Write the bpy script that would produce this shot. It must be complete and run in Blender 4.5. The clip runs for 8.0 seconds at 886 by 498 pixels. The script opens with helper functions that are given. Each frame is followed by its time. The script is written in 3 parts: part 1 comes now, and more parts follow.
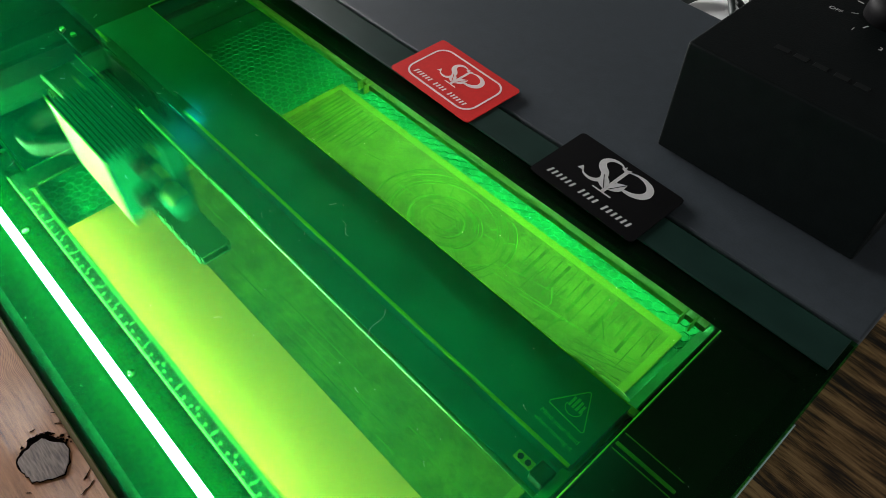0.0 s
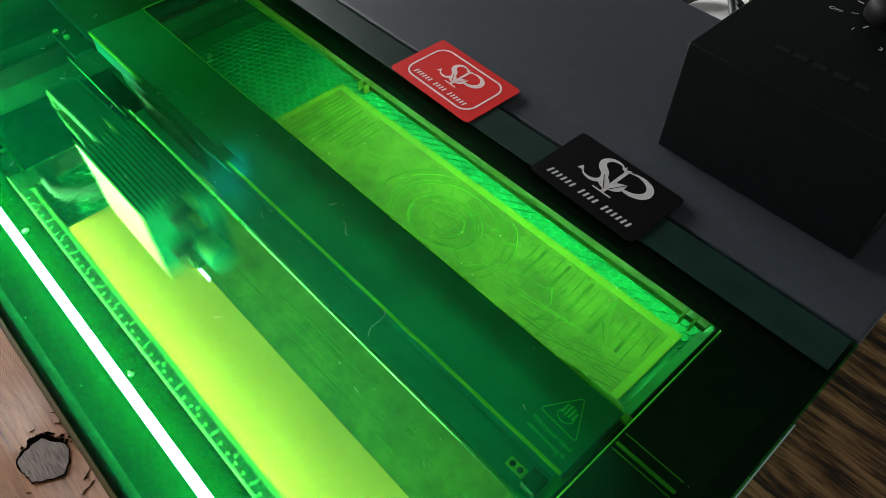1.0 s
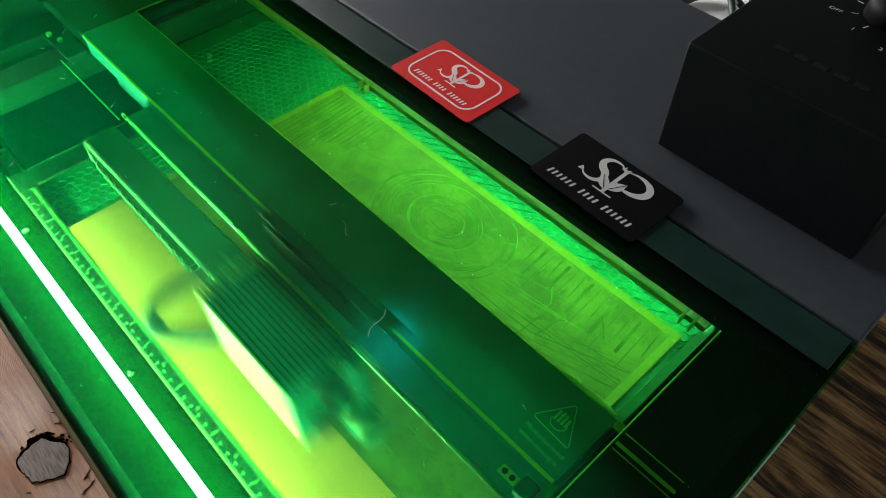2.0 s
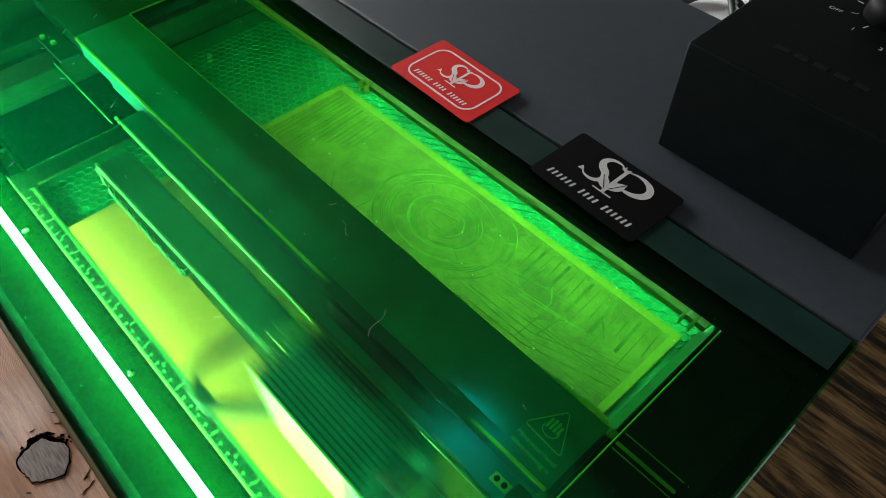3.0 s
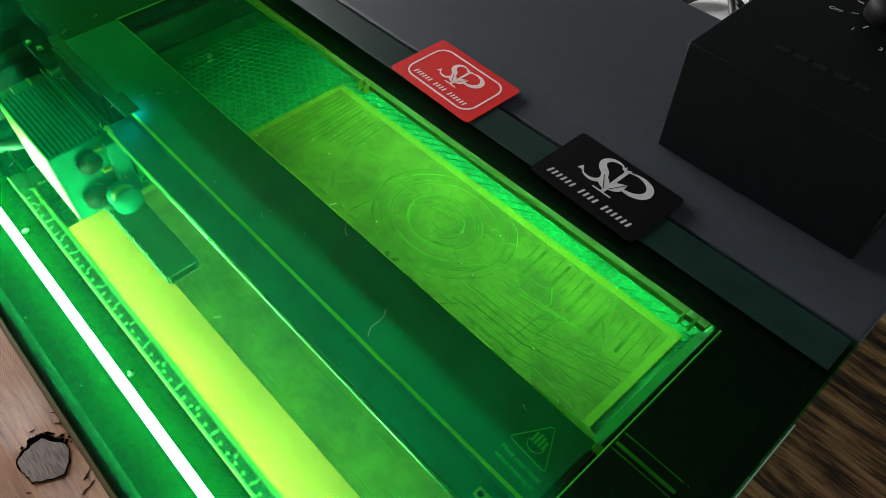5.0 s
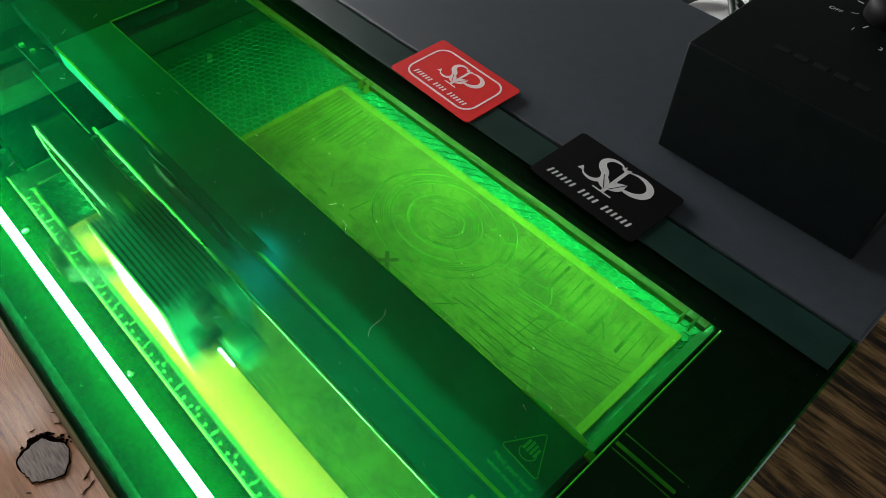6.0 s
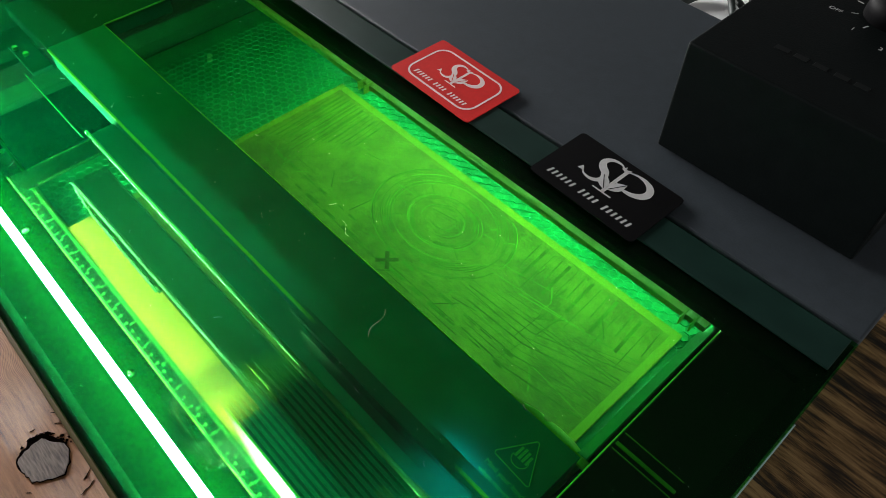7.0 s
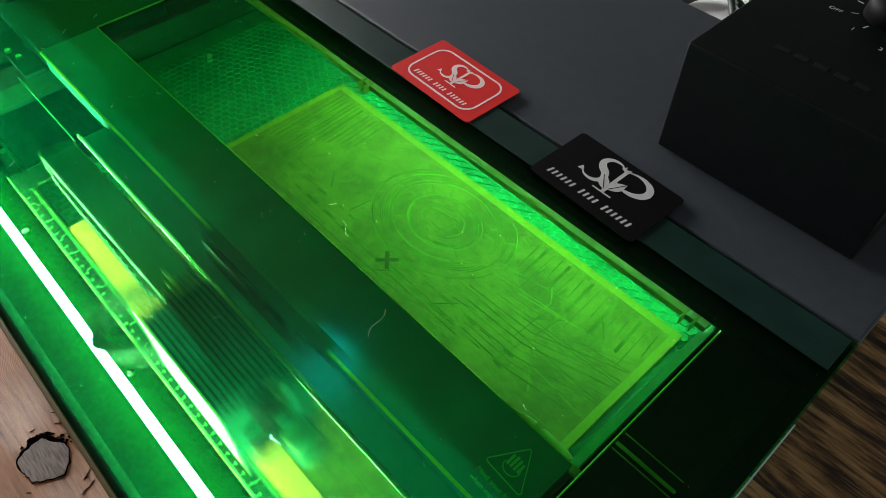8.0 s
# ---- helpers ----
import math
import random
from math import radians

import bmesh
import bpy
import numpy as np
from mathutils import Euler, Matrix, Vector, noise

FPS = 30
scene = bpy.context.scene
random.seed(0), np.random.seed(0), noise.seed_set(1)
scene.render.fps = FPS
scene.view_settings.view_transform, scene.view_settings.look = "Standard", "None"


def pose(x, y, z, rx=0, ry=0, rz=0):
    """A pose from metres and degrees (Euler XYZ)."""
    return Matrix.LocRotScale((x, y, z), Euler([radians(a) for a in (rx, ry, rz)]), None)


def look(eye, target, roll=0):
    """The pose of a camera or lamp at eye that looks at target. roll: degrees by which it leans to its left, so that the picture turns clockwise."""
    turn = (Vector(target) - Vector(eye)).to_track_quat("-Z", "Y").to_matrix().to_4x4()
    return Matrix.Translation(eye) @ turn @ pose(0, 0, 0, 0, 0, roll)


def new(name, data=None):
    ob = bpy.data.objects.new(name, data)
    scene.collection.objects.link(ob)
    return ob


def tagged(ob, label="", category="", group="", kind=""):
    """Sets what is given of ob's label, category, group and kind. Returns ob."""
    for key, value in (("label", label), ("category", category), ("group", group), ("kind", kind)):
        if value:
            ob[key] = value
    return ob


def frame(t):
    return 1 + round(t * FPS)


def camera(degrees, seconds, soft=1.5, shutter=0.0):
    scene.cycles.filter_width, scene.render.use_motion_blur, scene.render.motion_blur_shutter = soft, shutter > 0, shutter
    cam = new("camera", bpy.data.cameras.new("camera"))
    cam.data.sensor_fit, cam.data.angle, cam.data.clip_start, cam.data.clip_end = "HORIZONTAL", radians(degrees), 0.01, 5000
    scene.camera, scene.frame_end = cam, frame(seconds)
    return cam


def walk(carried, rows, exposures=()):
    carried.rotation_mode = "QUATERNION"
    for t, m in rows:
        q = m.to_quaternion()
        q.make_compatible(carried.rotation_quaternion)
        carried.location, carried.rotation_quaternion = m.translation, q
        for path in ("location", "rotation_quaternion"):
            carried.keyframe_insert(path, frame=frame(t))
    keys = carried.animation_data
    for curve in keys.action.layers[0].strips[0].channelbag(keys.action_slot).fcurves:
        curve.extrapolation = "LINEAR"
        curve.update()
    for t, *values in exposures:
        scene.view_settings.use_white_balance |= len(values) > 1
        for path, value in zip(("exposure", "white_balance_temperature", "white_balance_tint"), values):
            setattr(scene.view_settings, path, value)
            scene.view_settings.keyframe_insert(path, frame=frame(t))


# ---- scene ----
cam = camera(63.58, 8.0, soft=0.75, shutter=0.6)
EYE = pose(-0.0032, -0.3105, 0.5137, 39.756, -0.282, 46.966)
walk(cam, [(0.0, EYE), (8.0, EYE)])

# ---- light ----
world = bpy.data.worlds.new("world")
scene.world = world
world.use_nodes = True
wn = world.node_tree
sky = wn.nodes.new("ShaderNodeTexSky")
sky.sky_type = "NISHITA"
sky.sun_disc = False
sky.sun_elevation = radians(35)
sky.sun_rotation = radians(200)
wn.links.new(sky.outputs["Color"], wn.nodes["Background"].inputs["Color"])
wn.nodes["Background"].inputs["Strength"].default_value = 0.12

WINDOW_LIGHT = 205.0
lamp = bpy.data.lights.new("window_light", "AREA")
lamp.shape, lamp.size, lamp.size_y = "RECTANGLE", 1.9, 0.8
lamp.energy = WINDOW_LIGHT
lamp.color = (1.0, 0.98, 0.96)
lamp_ob = new("window_light", lamp)
lamp_ob.matrix_world = look((-2.49, -0.10, 0.45), (0.0, -0.10, 0.45))

side = bpy.data.lights.new("side_window_light", "AREA")
side.shape, side.size, side.size_y = "RECTANGLE", 1.2, 0.8
side.energy = 12.0
side.color = (1.0, 0.95, 0.88)
side_ob = new("side_window_light", side)
side_ob.matrix_world = look((1.58, -0.1, 0.6), (0.0, -0.1, 0.6))

# ---- materials ----
MATS = {}


def nodes_of(name):
    m = bpy.data.materials.new(name)
    m.use_nodes = True
    nt = m.node_tree
    return m, nt, nt.nodes["Principled BSDF"]


def ramp(nt, fac, stops):
    r = nt.nodes.new("ShaderNodeValToRGB")
    while len(r.color_ramp.elements) < len(stops):
        r.color_ramp.elements.new(0.5)
    for e, (p, c) in zip(r.color_ramp.elements, stops):
        e.position, e.color = p, (*c, 1) if len(c) == 3 else c
    nt.links.new(fac, r.inputs["Fac"])
    return r.outputs["Color"]


def noise_tex(nt, scale, detail=4.0, stretch=None, rough=0.55):
    tc = nt.nodes.new("ShaderNodeTexCoord")
    n = nt.nodes.new("ShaderNodeTexNoise")
    n.inputs["Scale"].default_value = scale
    n.inputs["Detail"].default_value = detail
    n.inputs["Roughness"].default_value = rough
    out = tc.outputs["Object"]
    if stretch:
        mp = nt.nodes.new("ShaderNodeMapping")
        mp.inputs["Scale"].default_value = stretch
        nt.links.new(out, mp.inputs["Vector"])
        out = mp.outputs["Vector"]
    nt.links.new(out, n.inputs["Vector"])
    return n.outputs["Fac"]


def mathn(nt, op, a, b=None, c=None):
    n = nt.nodes.new("ShaderNodeMath")
    n.operation = op
    for i, v in enumerate((a, b, c)):
        if v is None:
            continue
        if isinstance(v, (int, float)):
            n.inputs[i].default_value = v
        else:
            nt.links.new(v, n.inputs[i])
    return n.outputs[0]


def bump(nt, bsdf, height, strength=0.2, distance=0.001):
    b = nt.nodes.new("ShaderNodeBump")
    b.inputs["Strength"].default_value = strength
    b.inputs["Distance"].default_value = distance
    nt.links.new(height, b.inputs["Height"])
    nt.links.new(b.outputs["Normal"], bsdf.inputs["Normal"])


def surface(name, color, rough=0.5, metal=0.0, vary=0.15, scale=60.0, relief=0.05, stretch=None, spec=0.5):
    """A plain painted, plastic or metal surface with mottling and fine relief."""
    m, nt, b = nodes_of(name)
    f = noise_tex(nt, scale, 5.0, stretch)
    g = noise_tex(nt, scale * 0.12, 3.0)
    mix = mathn(nt, "ADD", mathn(nt, "MULTIPLY", f, 0.5), mathn(nt, "MULTIPLY", g, 0.5))
    lo = tuple(c * (1 - vary) for c in color)
    hi = tuple(min(1, c * (1 + vary)) for c in color)
    nt.links.new(ramp(nt, mix, [(0.35, lo), (0.65, hi)]), b.inputs["Base Color"])
    rr = mathn(nt, "MULTIPLY_ADD", mix, 0.3, rough - 0.15)
    nt.links.new(rr, b.inputs["Roughness"])
    b.inputs["Metallic"].default_value = metal
    b.inputs["Specular IOR Level"].default_value = spec
    if relief:
        bump(nt, b, f, relief)
    return m


def glow(name, color, strength):
    m, nt, b = nodes_of(name)
    b.inputs["Base Color"].default_value = (*color, 1)
    b.inputs["Emission Color"].default_value = (*color, 1)
    b.inputs["Emission Strength"].default_value = strength
    return m


def tinted(name, tint, gloss_rough=0.03, haze=0.02):
    """Coloured acrylic with a thin smoke film: light passes tinted, the surface shines by Fresnel."""
    m = bpy.data.materials.new(name)
    m.use_nodes = True
    nt = m.node_tree
    nt.nodes.remove(nt.nodes["Principled BSDF"])
    tr = nt.nodes.new("ShaderNodeBsdfTransparent")
    tr.inputs["Color"].default_value = (*tint, 1)
    gl = nt.nodes.new("ShaderNodeBsdfGlossy")
    gl.inputs["Roughness"].default_value = gloss_rough
    lw = nt.nodes.new("ShaderNodeLayerWeight")
    lw.inputs["Blend"].default_value = 0.5
    fr = mathn(nt, "MULTIPLY_ADD", mathn(nt, "POWER", lw.outputs["Facing"], 5.0), 0.9, 0.022)
    # smoke film and fine scuffs on the acrylic scatter the light that falls on it
    film = noise_tex(nt, 9.0, 5.0, None, 0.6)
    wipe = noise_tex(nt, 30.0, 4.0, (0.5, 2.2, 1.0), 0.65)
    dens = mathn(nt, "ADD", mathn(nt, "MULTIPLY", film, 0.6), mathn(nt, "MULTIPLY", wipe, 0.4))
    dens = mathn(nt, "MULTIPLY", mathn(nt, "MULTIPLY_ADD", dens, 1.6, 0.2), haze)
    sc = nt.nodes.new("ShaderNodeBsdfTranslucent")
    sc.inputs["Color"].default_value = (0.0, 0.85, 0.48, 1)
    body = nt.nodes.new("ShaderNodeMixShader")
    nt.links.new(dens, body.inputs[0])
    nt.links.new(tr.outputs[0], body.inputs[1])
    nt.links.new(sc.outputs[0], body.inputs[2])
    mx = nt.nodes.new("ShaderNodeMixShader")
    nt.links.new(fr, mx.inputs[0])
    nt.links.new(body.outputs[0], mx.inputs[1])
    nt.links.new(gl.outputs[0], mx.inputs[2])
    nt.links.new(mx.outputs[0], nt.nodes["Material Output"].inputs["Surface"])
    return m


KNOT = (-0.3655, -0.3760)


def table_wood():
    m, nt, b = nodes_of("rustic_wood")
    tc = nt.nodes.new("ShaderNodeTexCoord")
    sep = nt.nodes.new("ShaderNodeSeparateXYZ")
    nt.links.new(tc.outputs["Object"], sep.inputs[0])
    x, y = sep.outputs["X"], sep.outputs["Y"]
    dx = mathn(nt, "SUBTRACT", x, KNOT[0])
    dy = mathn(nt, "SUBTRACT", y, KNOT[1])
    d2 = mathn(nt, "ADD", mathn(nt, "MULTIPLY", dx, dx), mathn(nt, "MULTIPLY", dy, dy))
    fall = mathn(nt, "POWER", 2.718, mathn(nt, "MULTIPLY", d2, -420.0))
    n1 = noise_tex(nt, 2.5, 3.0, (1.5, 5.0, 1.0))
    n2 = noise_tex(nt, 22.0, 3.0, (1.0, 3.0, 1.0))
    ring = mathn(nt, "SQRT", d2)
    flow = mathn(nt, "ADD", y, mathn(nt, "MULTIPLY", n1, 0.10))
    flow = mathn(nt, "ADD", flow, mathn(nt, "MULTIPLY", n2, 0.006))
    flow = mathn(nt, "ADD", mathn(nt, "MULTIPLY", flow, mathn(nt, "SUBTRACT", 1.0, fall)), mathn(nt, "MULTIPLY", mathn(nt, "MULTIPLY_ADD", n2, 0.008, ring), fall))
    grain = mathn(nt, "SINE", mathn(nt, "MULTIPLY", flow, 3200.0))
    wide = noise_tex(nt, 18.0, 8.0, (0.6, 5.0, 1.0), 0.72)
    streak = noise_tex(nt, 60.0, 6.0, (0.35, 7.0, 1.0), 0.75)
    dark = mathn(nt, "MINIMUM", mathn(nt, "MAXIMUM", mathn(nt, "MULTIPLY_ADD", x, 5.0, 1.0), 0.0), 1.0)
    g = mathn(nt, "ADD", mathn(nt, "MULTIPLY", grain, 0.075), mathn(nt, "MULTIPLY", wide, 0.55))
    g = mathn(nt, "ADD", g, mathn(nt, "MULTIPLY", streak, 0.50))
    # coarser, darker veins towards one end; the offset puts shade there into colour
    vein = noise_tex(nt, 9.0, 9.0, (0.5, 5.0, 1.0), 0.70)
    veins = mathn(nt, "MULTIPLY", mathn(nt, "SUBTRACT", vein, 0.47), 2.0)
    g = mathn(nt, "ADD", g, mathn(nt, "MULTIPLY", mathn(nt, "SUBTRACT", veins, 0.24), dark))
    col = ramp(nt, g, [(0.28, (0.030, 0.014, 0.006)), (0.42, (0.20, 0.082, 0.028)), (0.53, (0.38, 0.148, 0.046)), (0.75, (0.52, 0.230, 0.080))])
    # the end of the slab is golden brown with long near-black veins
    fib = noise_tex(nt, 34.0, 8.0, (0.5, 6.0, 1.0), 0.74)
    hair = noise_tex(nt, 150.0, 4.0, (0.25, 6.0, 1.0), 0.7)
    g2 = mathn(nt, "ADD", mathn(nt, "MULTIPLY", vein, 0.55), mathn(nt, "ADD", mathn(nt, "MULTIPLY", fib, 0.33), mathn(nt, "MULTIPLY", hair, 0.12)))
    col2 = ramp(nt, g2, [(0.445, (0.006, 0.004, 0.003)), (0.48, (0.060, 0.034, 0.013)), (0.512, (0.200, 0.112, 0.040)), (0.57, (0.40, 0.245, 0.105))])
    blend = nt.nodes.new("ShaderNodeMix")
    blend.data_type = "RGBA"
    nt.links.new(dark, blend.inputs["Factor"])
    nt.links.new(col, blend.inputs[6])
    nt.links.new(col2, blend.inputs[7])
    nt.links.new(blend.outputs[2], b.inputs["Base Color"])
    b.inputs["Roughness"].default_value = 0.6
    bump(nt, b, g, 0.6, 0.001)
    return m


def engraved_wood():
    """Burnt lines of a round ornament, straight hatching and blotches."""
    m, nt, b = nodes_of("engraved_wood")
    tc = nt.nodes.new("ShaderNodeTexCoord")
    sep = nt.nodes.new("ShaderNodeSeparateXYZ")
    nt.links.new(tc.outputs["Object"], sep.inputs[0])
    x, y = sep.outputs["X"], sep.outputs["Y"]
    n = noise_tex(nt, 22.0, 6.0, None, 0.7)
    n_fine = noise_tex(nt, 240.0, 4.0, (1.0, 2.5, 1.0))
    rows = mathn(nt, "SINE", mathn(nt, "MULTIPLY", y, 9000.0))
    f = mathn(nt, "ADD", mathn(nt, "MULTIPLY", n, 0.75), mathn(nt, "MULTIPLY", n_fine, 0.25))
    f = mathn(nt, "MULTIPLY_ADD", rows, 0.03, f)
    col = ramp(nt, f, [(0.40, (0.090, 0.078, 0.004)), (0.5, (0.142, 0.120, 0.006)), (0.59, (0.200, 0.165, 0.010))])
    nt.links.new(col, b.inputs["Base Color"])
    b.inputs["Roughness"].default_value = 0.75
    bump(nt, b, f, 0.3, 0.0005)
    return m


def raw_wood():
    m, nt, b = nodes_of("raw_veneer")
    f = noise_tex(nt, 40.0, 4.0, (0.6, 4.0, 1.0))
    g = noise_tex(nt, 9.0, 2.0)
    s = mathn(nt, "ADD", mathn(nt, "MULTIPLY", f, 0.5), mathn(nt, "MULTIPLY", g, 0.5))
    nt.links.new(ramp(nt, s, [(0.3, (0.84, 0.235, 0.045)), (0.7, (0.92, 0.275, 0.065))]), b.inputs["Base Color"])
    b.inputs["Roughness"].default_value = 0.6
    bump(nt, b, f, 0.1, 0.0004)
    return m


WOOD = table_wood()
ENGRAVED = engraved_wood()
RAW = raw_wood()
GREEN = tinted("green_acrylic", (0.335, 0.88, 0.44), haze=0.0085)
PLATE = surface("dark_grey_powder_coat", (0.042, 0.052, 0.062), 0.48, 0.0, 0.14, 900, 0.14, None, 0.3)
SHELL = surface("black_shell", (0.012, 0.024, 0.022), 0.55, 0.0, 0.2, 80, 0.05)
ANOD = surface("black_anodised", (0.004, 0.034, 0.022), 0.55, 0.0, 0.25, 70, 0.04, None, 0.12)
PAN = surface("bed_metal", (0.0005, 0.0068, 0.0018), 0.6, 0.0, 0.35, 60, 0.0, None, 0.0)
DECK = surface("dark_deck", (0.004, 0.008, 0.007), 0.6, 0.0, 0.3, 40, 0.03, None, 0.1)
STEEL = surface("polished_steel", (0.40, 0.46, 0.28), 0.30, 1.0, 0.06, 90, 0.0)
ALU = surface("honeycomb_aluminium", (0.004, 0.20, 0.095), 0.55, 0.0, 0.25, 60, 0.03, None, 0.15)
EDGE = surface("bare_edge", (0.62, 0.38, 0.08), 0.5, 0.0, 0.2, 60, 0.03)
MARK = surface("ruler_marking", (0.24, 0.36, 0.13), 0.6, 0.0, 0.05, 60, 0.0)
COVER = surface("gantry_cover", (0.003, 0.21, 0.28), 0.55, 0.0, 0.25, 22, 0.03, None, 0.04)
HEADM = surface("head_shell", (0.004, 0.125, 0.115), 0.55, 0.0, 0.2, 60, 0.03, None, 0.08)
HEADF = surface("head_front", (0.78, 0.52, 0.14), 0.4, 0.0, 0.08, 60, 0.02)
BLACK = surface("black_plastic", (0.006, 0.007, 0.007), 0.5, 0.0, 0.3, 120, 0.05, None, 0.1)
RUBBER = surface("black_rubber", (0.015, 0.022, 0.02), 0.6, 0.0, 0.2, 150, 0.1)
CHAINM = surface("chain_plastic", (0.045, 0.095, 0.030), 0.5, 0.0, 0.2, 120, 0.05)
BOXTOP = surface("box_satin_black", (0.0040, 0.0060, 0.0060), 0.45, 0.0, 0.25, 700, 0.15, None, 0.1)
BOXMARK = surface("gloss_black_marking", (0.008, 0.010, 0.010), 0.4, 0.0, 0.1, 60, 0.0, None, 0.15)
GREYPRINT = surface("grey_print", (0.42, 0.42, 0.42), 0.6, 0.0, 0.08, 60, 0.0)
RED = surface("red_card_coat", (0.62, 0.026, 0.024), 0.55, 0.0, 0.08, 300, 0.05, None, 0.12)
CARDBLACK = surface("black_card_coat", (0.0035, 0.0035, 0.004), 0.6, 0.0, 0.2, 300, 0.05, None, 0.06)
SILVER = surface("engraved_silver", (0.60, 0.60, 0.60), 0.45, 0.2, 0.08, 200, 0.0)
PINK = surface("engraved_pale", (0.78, 0.62, 0.60), 0.5, 0.0, 0.08, 200, 0.0)
STICKER = surface("sticker_green", (0.13, 0.55, 0.30), 0.6, 0.0, 0.1, 60, 0.0)
WALL = surface("painted_wall", (0.04, 0.04, 0.042), 0.8, 0.0, 0.05, 15, 0.05)
WHITEW = surface("white_wall", (0.80, 0.80, 0.80), 0.8, 0.0, 0.04, 15, 0.05)
FLOORM = surface("floor_boards", (0.12, 0.09, 0.07), 0.6, 0.0, 0.2, 8, 0.05)
LED = glow("led_light", (1.0, 1.0, 0.90), 335.0)
UNSEEN_LED = glow("unseen_led_light", (1.0, 1.0, 0.92), 210.0)
SPOT = glow("laser_spot", (0.45, 0.62, 1.0), 260.0)
LASER_GLOW = glow("blue_laser_glow", (0.02, 0.36, 1.0), 22.0)
MARGIN = surface("bare_margin", (0.25, 0.21, 0.018), 0.6, 0.0, 0.12, 60, 0.05, None, 0.2)
PALE = surface("pale_metal", (0.90, 0.58, 0.14), 0.5, 0.0, 0.08, 60, 0.0)
BURNT = surface("burnt_lines", (0.070, 0.108, 0.012), 0.8, 0.0, 0.5, 30, 0.05, None, 0.2)
ADDED_DARK = surface("added_dark", (0.008, 0.065, 0.10), 0.6, 0.0, 0.3, 40, 0.03, None, 0.06)
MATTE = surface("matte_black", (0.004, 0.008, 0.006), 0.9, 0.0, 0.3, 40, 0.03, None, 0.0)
OLIVE = surface("olive_edge", (0.075, 0.055, 0.008), 0.6, 0.0, 0.25, 30, 0.04, None, 0.2)
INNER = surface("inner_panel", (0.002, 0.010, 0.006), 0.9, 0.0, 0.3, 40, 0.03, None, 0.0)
SCORE = surface("pale_score_lines", (0.16, 0.205, 0.025), 0.8, 0.0, 0.4, 30, 0.05, None, 0.2)
ENDCAP = surface("beam_end_cap", (0.006, 0.045, 0.055), 0.7, 0.0, 0.3, 30, 0.03, None, 0.05)
RULERM = surface("ruler_metal", (0.0005, 0.020, 0.009), 0.6, 0.0, 0.3, 60, 0.04, None, 0.08)
FIN_SHADE = surface("fin_shade", (0.001, 0.05, 0.042), 0.6, 0.0, 0.2, 60, 0.03, None, 0.05)
COMB = surface("comb_metal", (0.01, 0.26, 0.13), 0.5, 0.0, 0.25, 60, 0.03, None, 0.3)
LIT_RIM = surface("lit_rim", (0.55, 0.52, 0.05), 0.5, 0.0, 0.12, 60, 0.03, None, 0.3)
WASH = surface("broad_burn", (0.078, 0.116, 0.013), 0.8, 0.0, 0.45, 60, 0.05, None, 0.2)
CROSS = surface("scorched", (0.05, 0.055, 0.010), 0.8, 0.0, 0.4, 60, 0.05, None, 0.2)
STRIP = surface("smoked_acrylic", (0.007, 0.026, 0.020), 0.4, 0.0, 0.25, 40, 0.02, None, 0.25)
LID_GLINT = surface("lid_glint", (0.45, 0.52, 0.58), 0.4, 0.0, 0.1, 60, 0.0)
KNOTM = surface("grey_knot", (0.17, 0.125, 0.105), 0.6, 0.0, 0.85, 90, 0.9, (1.0, 8.0, 1.0))
CRACK = surface("black_crack", (0.003, 0.002, 0.0015), 0.9, 0.0, 0.2, 60, 0.0, None, 0.0)
DUST = surface("dust", (0.6, 0.62, 0.6), 0.8, 0.0, 0.05, 60, 0.0)


# ---- mesh helpers ----
def mesh_of(bm, material, smooth=False):
    me = bpy.data.meshes.new("m")
    bm.normal_update()
    if smooth:
        for f in bm.faces:
            f.smooth = True
    bm.to_mesh(me)
    bm.free()
    me.materials.append(material)
    return me


def part(name, bm, material, parent, label="", smooth=False):
    ob = new(name, mesh_of(bm, material, smooth))
    ob.parent = parent
    return tagged(ob, label)


def thing(name, label, category, kind="", group="", at=(0, 0, 0)):
    ob = new(name)
    ob.empty_display_size = 0.02
    ob.location = at
    return tagged(ob, label, category, group, kind)


def slab(x0, x1, y0, y1, z0, z1, bevel=0.0, segments=2, bm=None):
    bm = bm or bmesh.new()
    made = bmesh.ops.create_cube(bm, size=1.0)
    bmesh.ops.scale(bm, vec=(x1 - x0, y1 - y0, z1 - z0), verts=made["verts"])
    bmesh.ops.translate(bm, vec=((x0 + x1) / 2, (y0 + y1) / 2, (z0 + z1) / 2), verts=made["verts"])
    if bevel:
        edges = list({e for v in made["verts"] for e in v.link_edges})
        bmesh.ops.bevel(bm, geom=edges, offset=bevel, segments=segments, affect="EDGES", profile=0.5)
    return bm


def rod(p, q, r, n=12, bm=None, r2=None):
    bm = bm or bmesh.new()
    p, q = Vector(p), Vector(q)
    d = q - p
    m = Matrix.Translation((p + q) / 2) @ d.to_track_quat("Z", "Y").to_matrix().to_4x4()
    bmesh.ops.create_cone(bm, cap_ends=True, segments=n, radius1=r, radius2=r if r2 is None else r2, depth=d.length, matrix=m)
    return bm


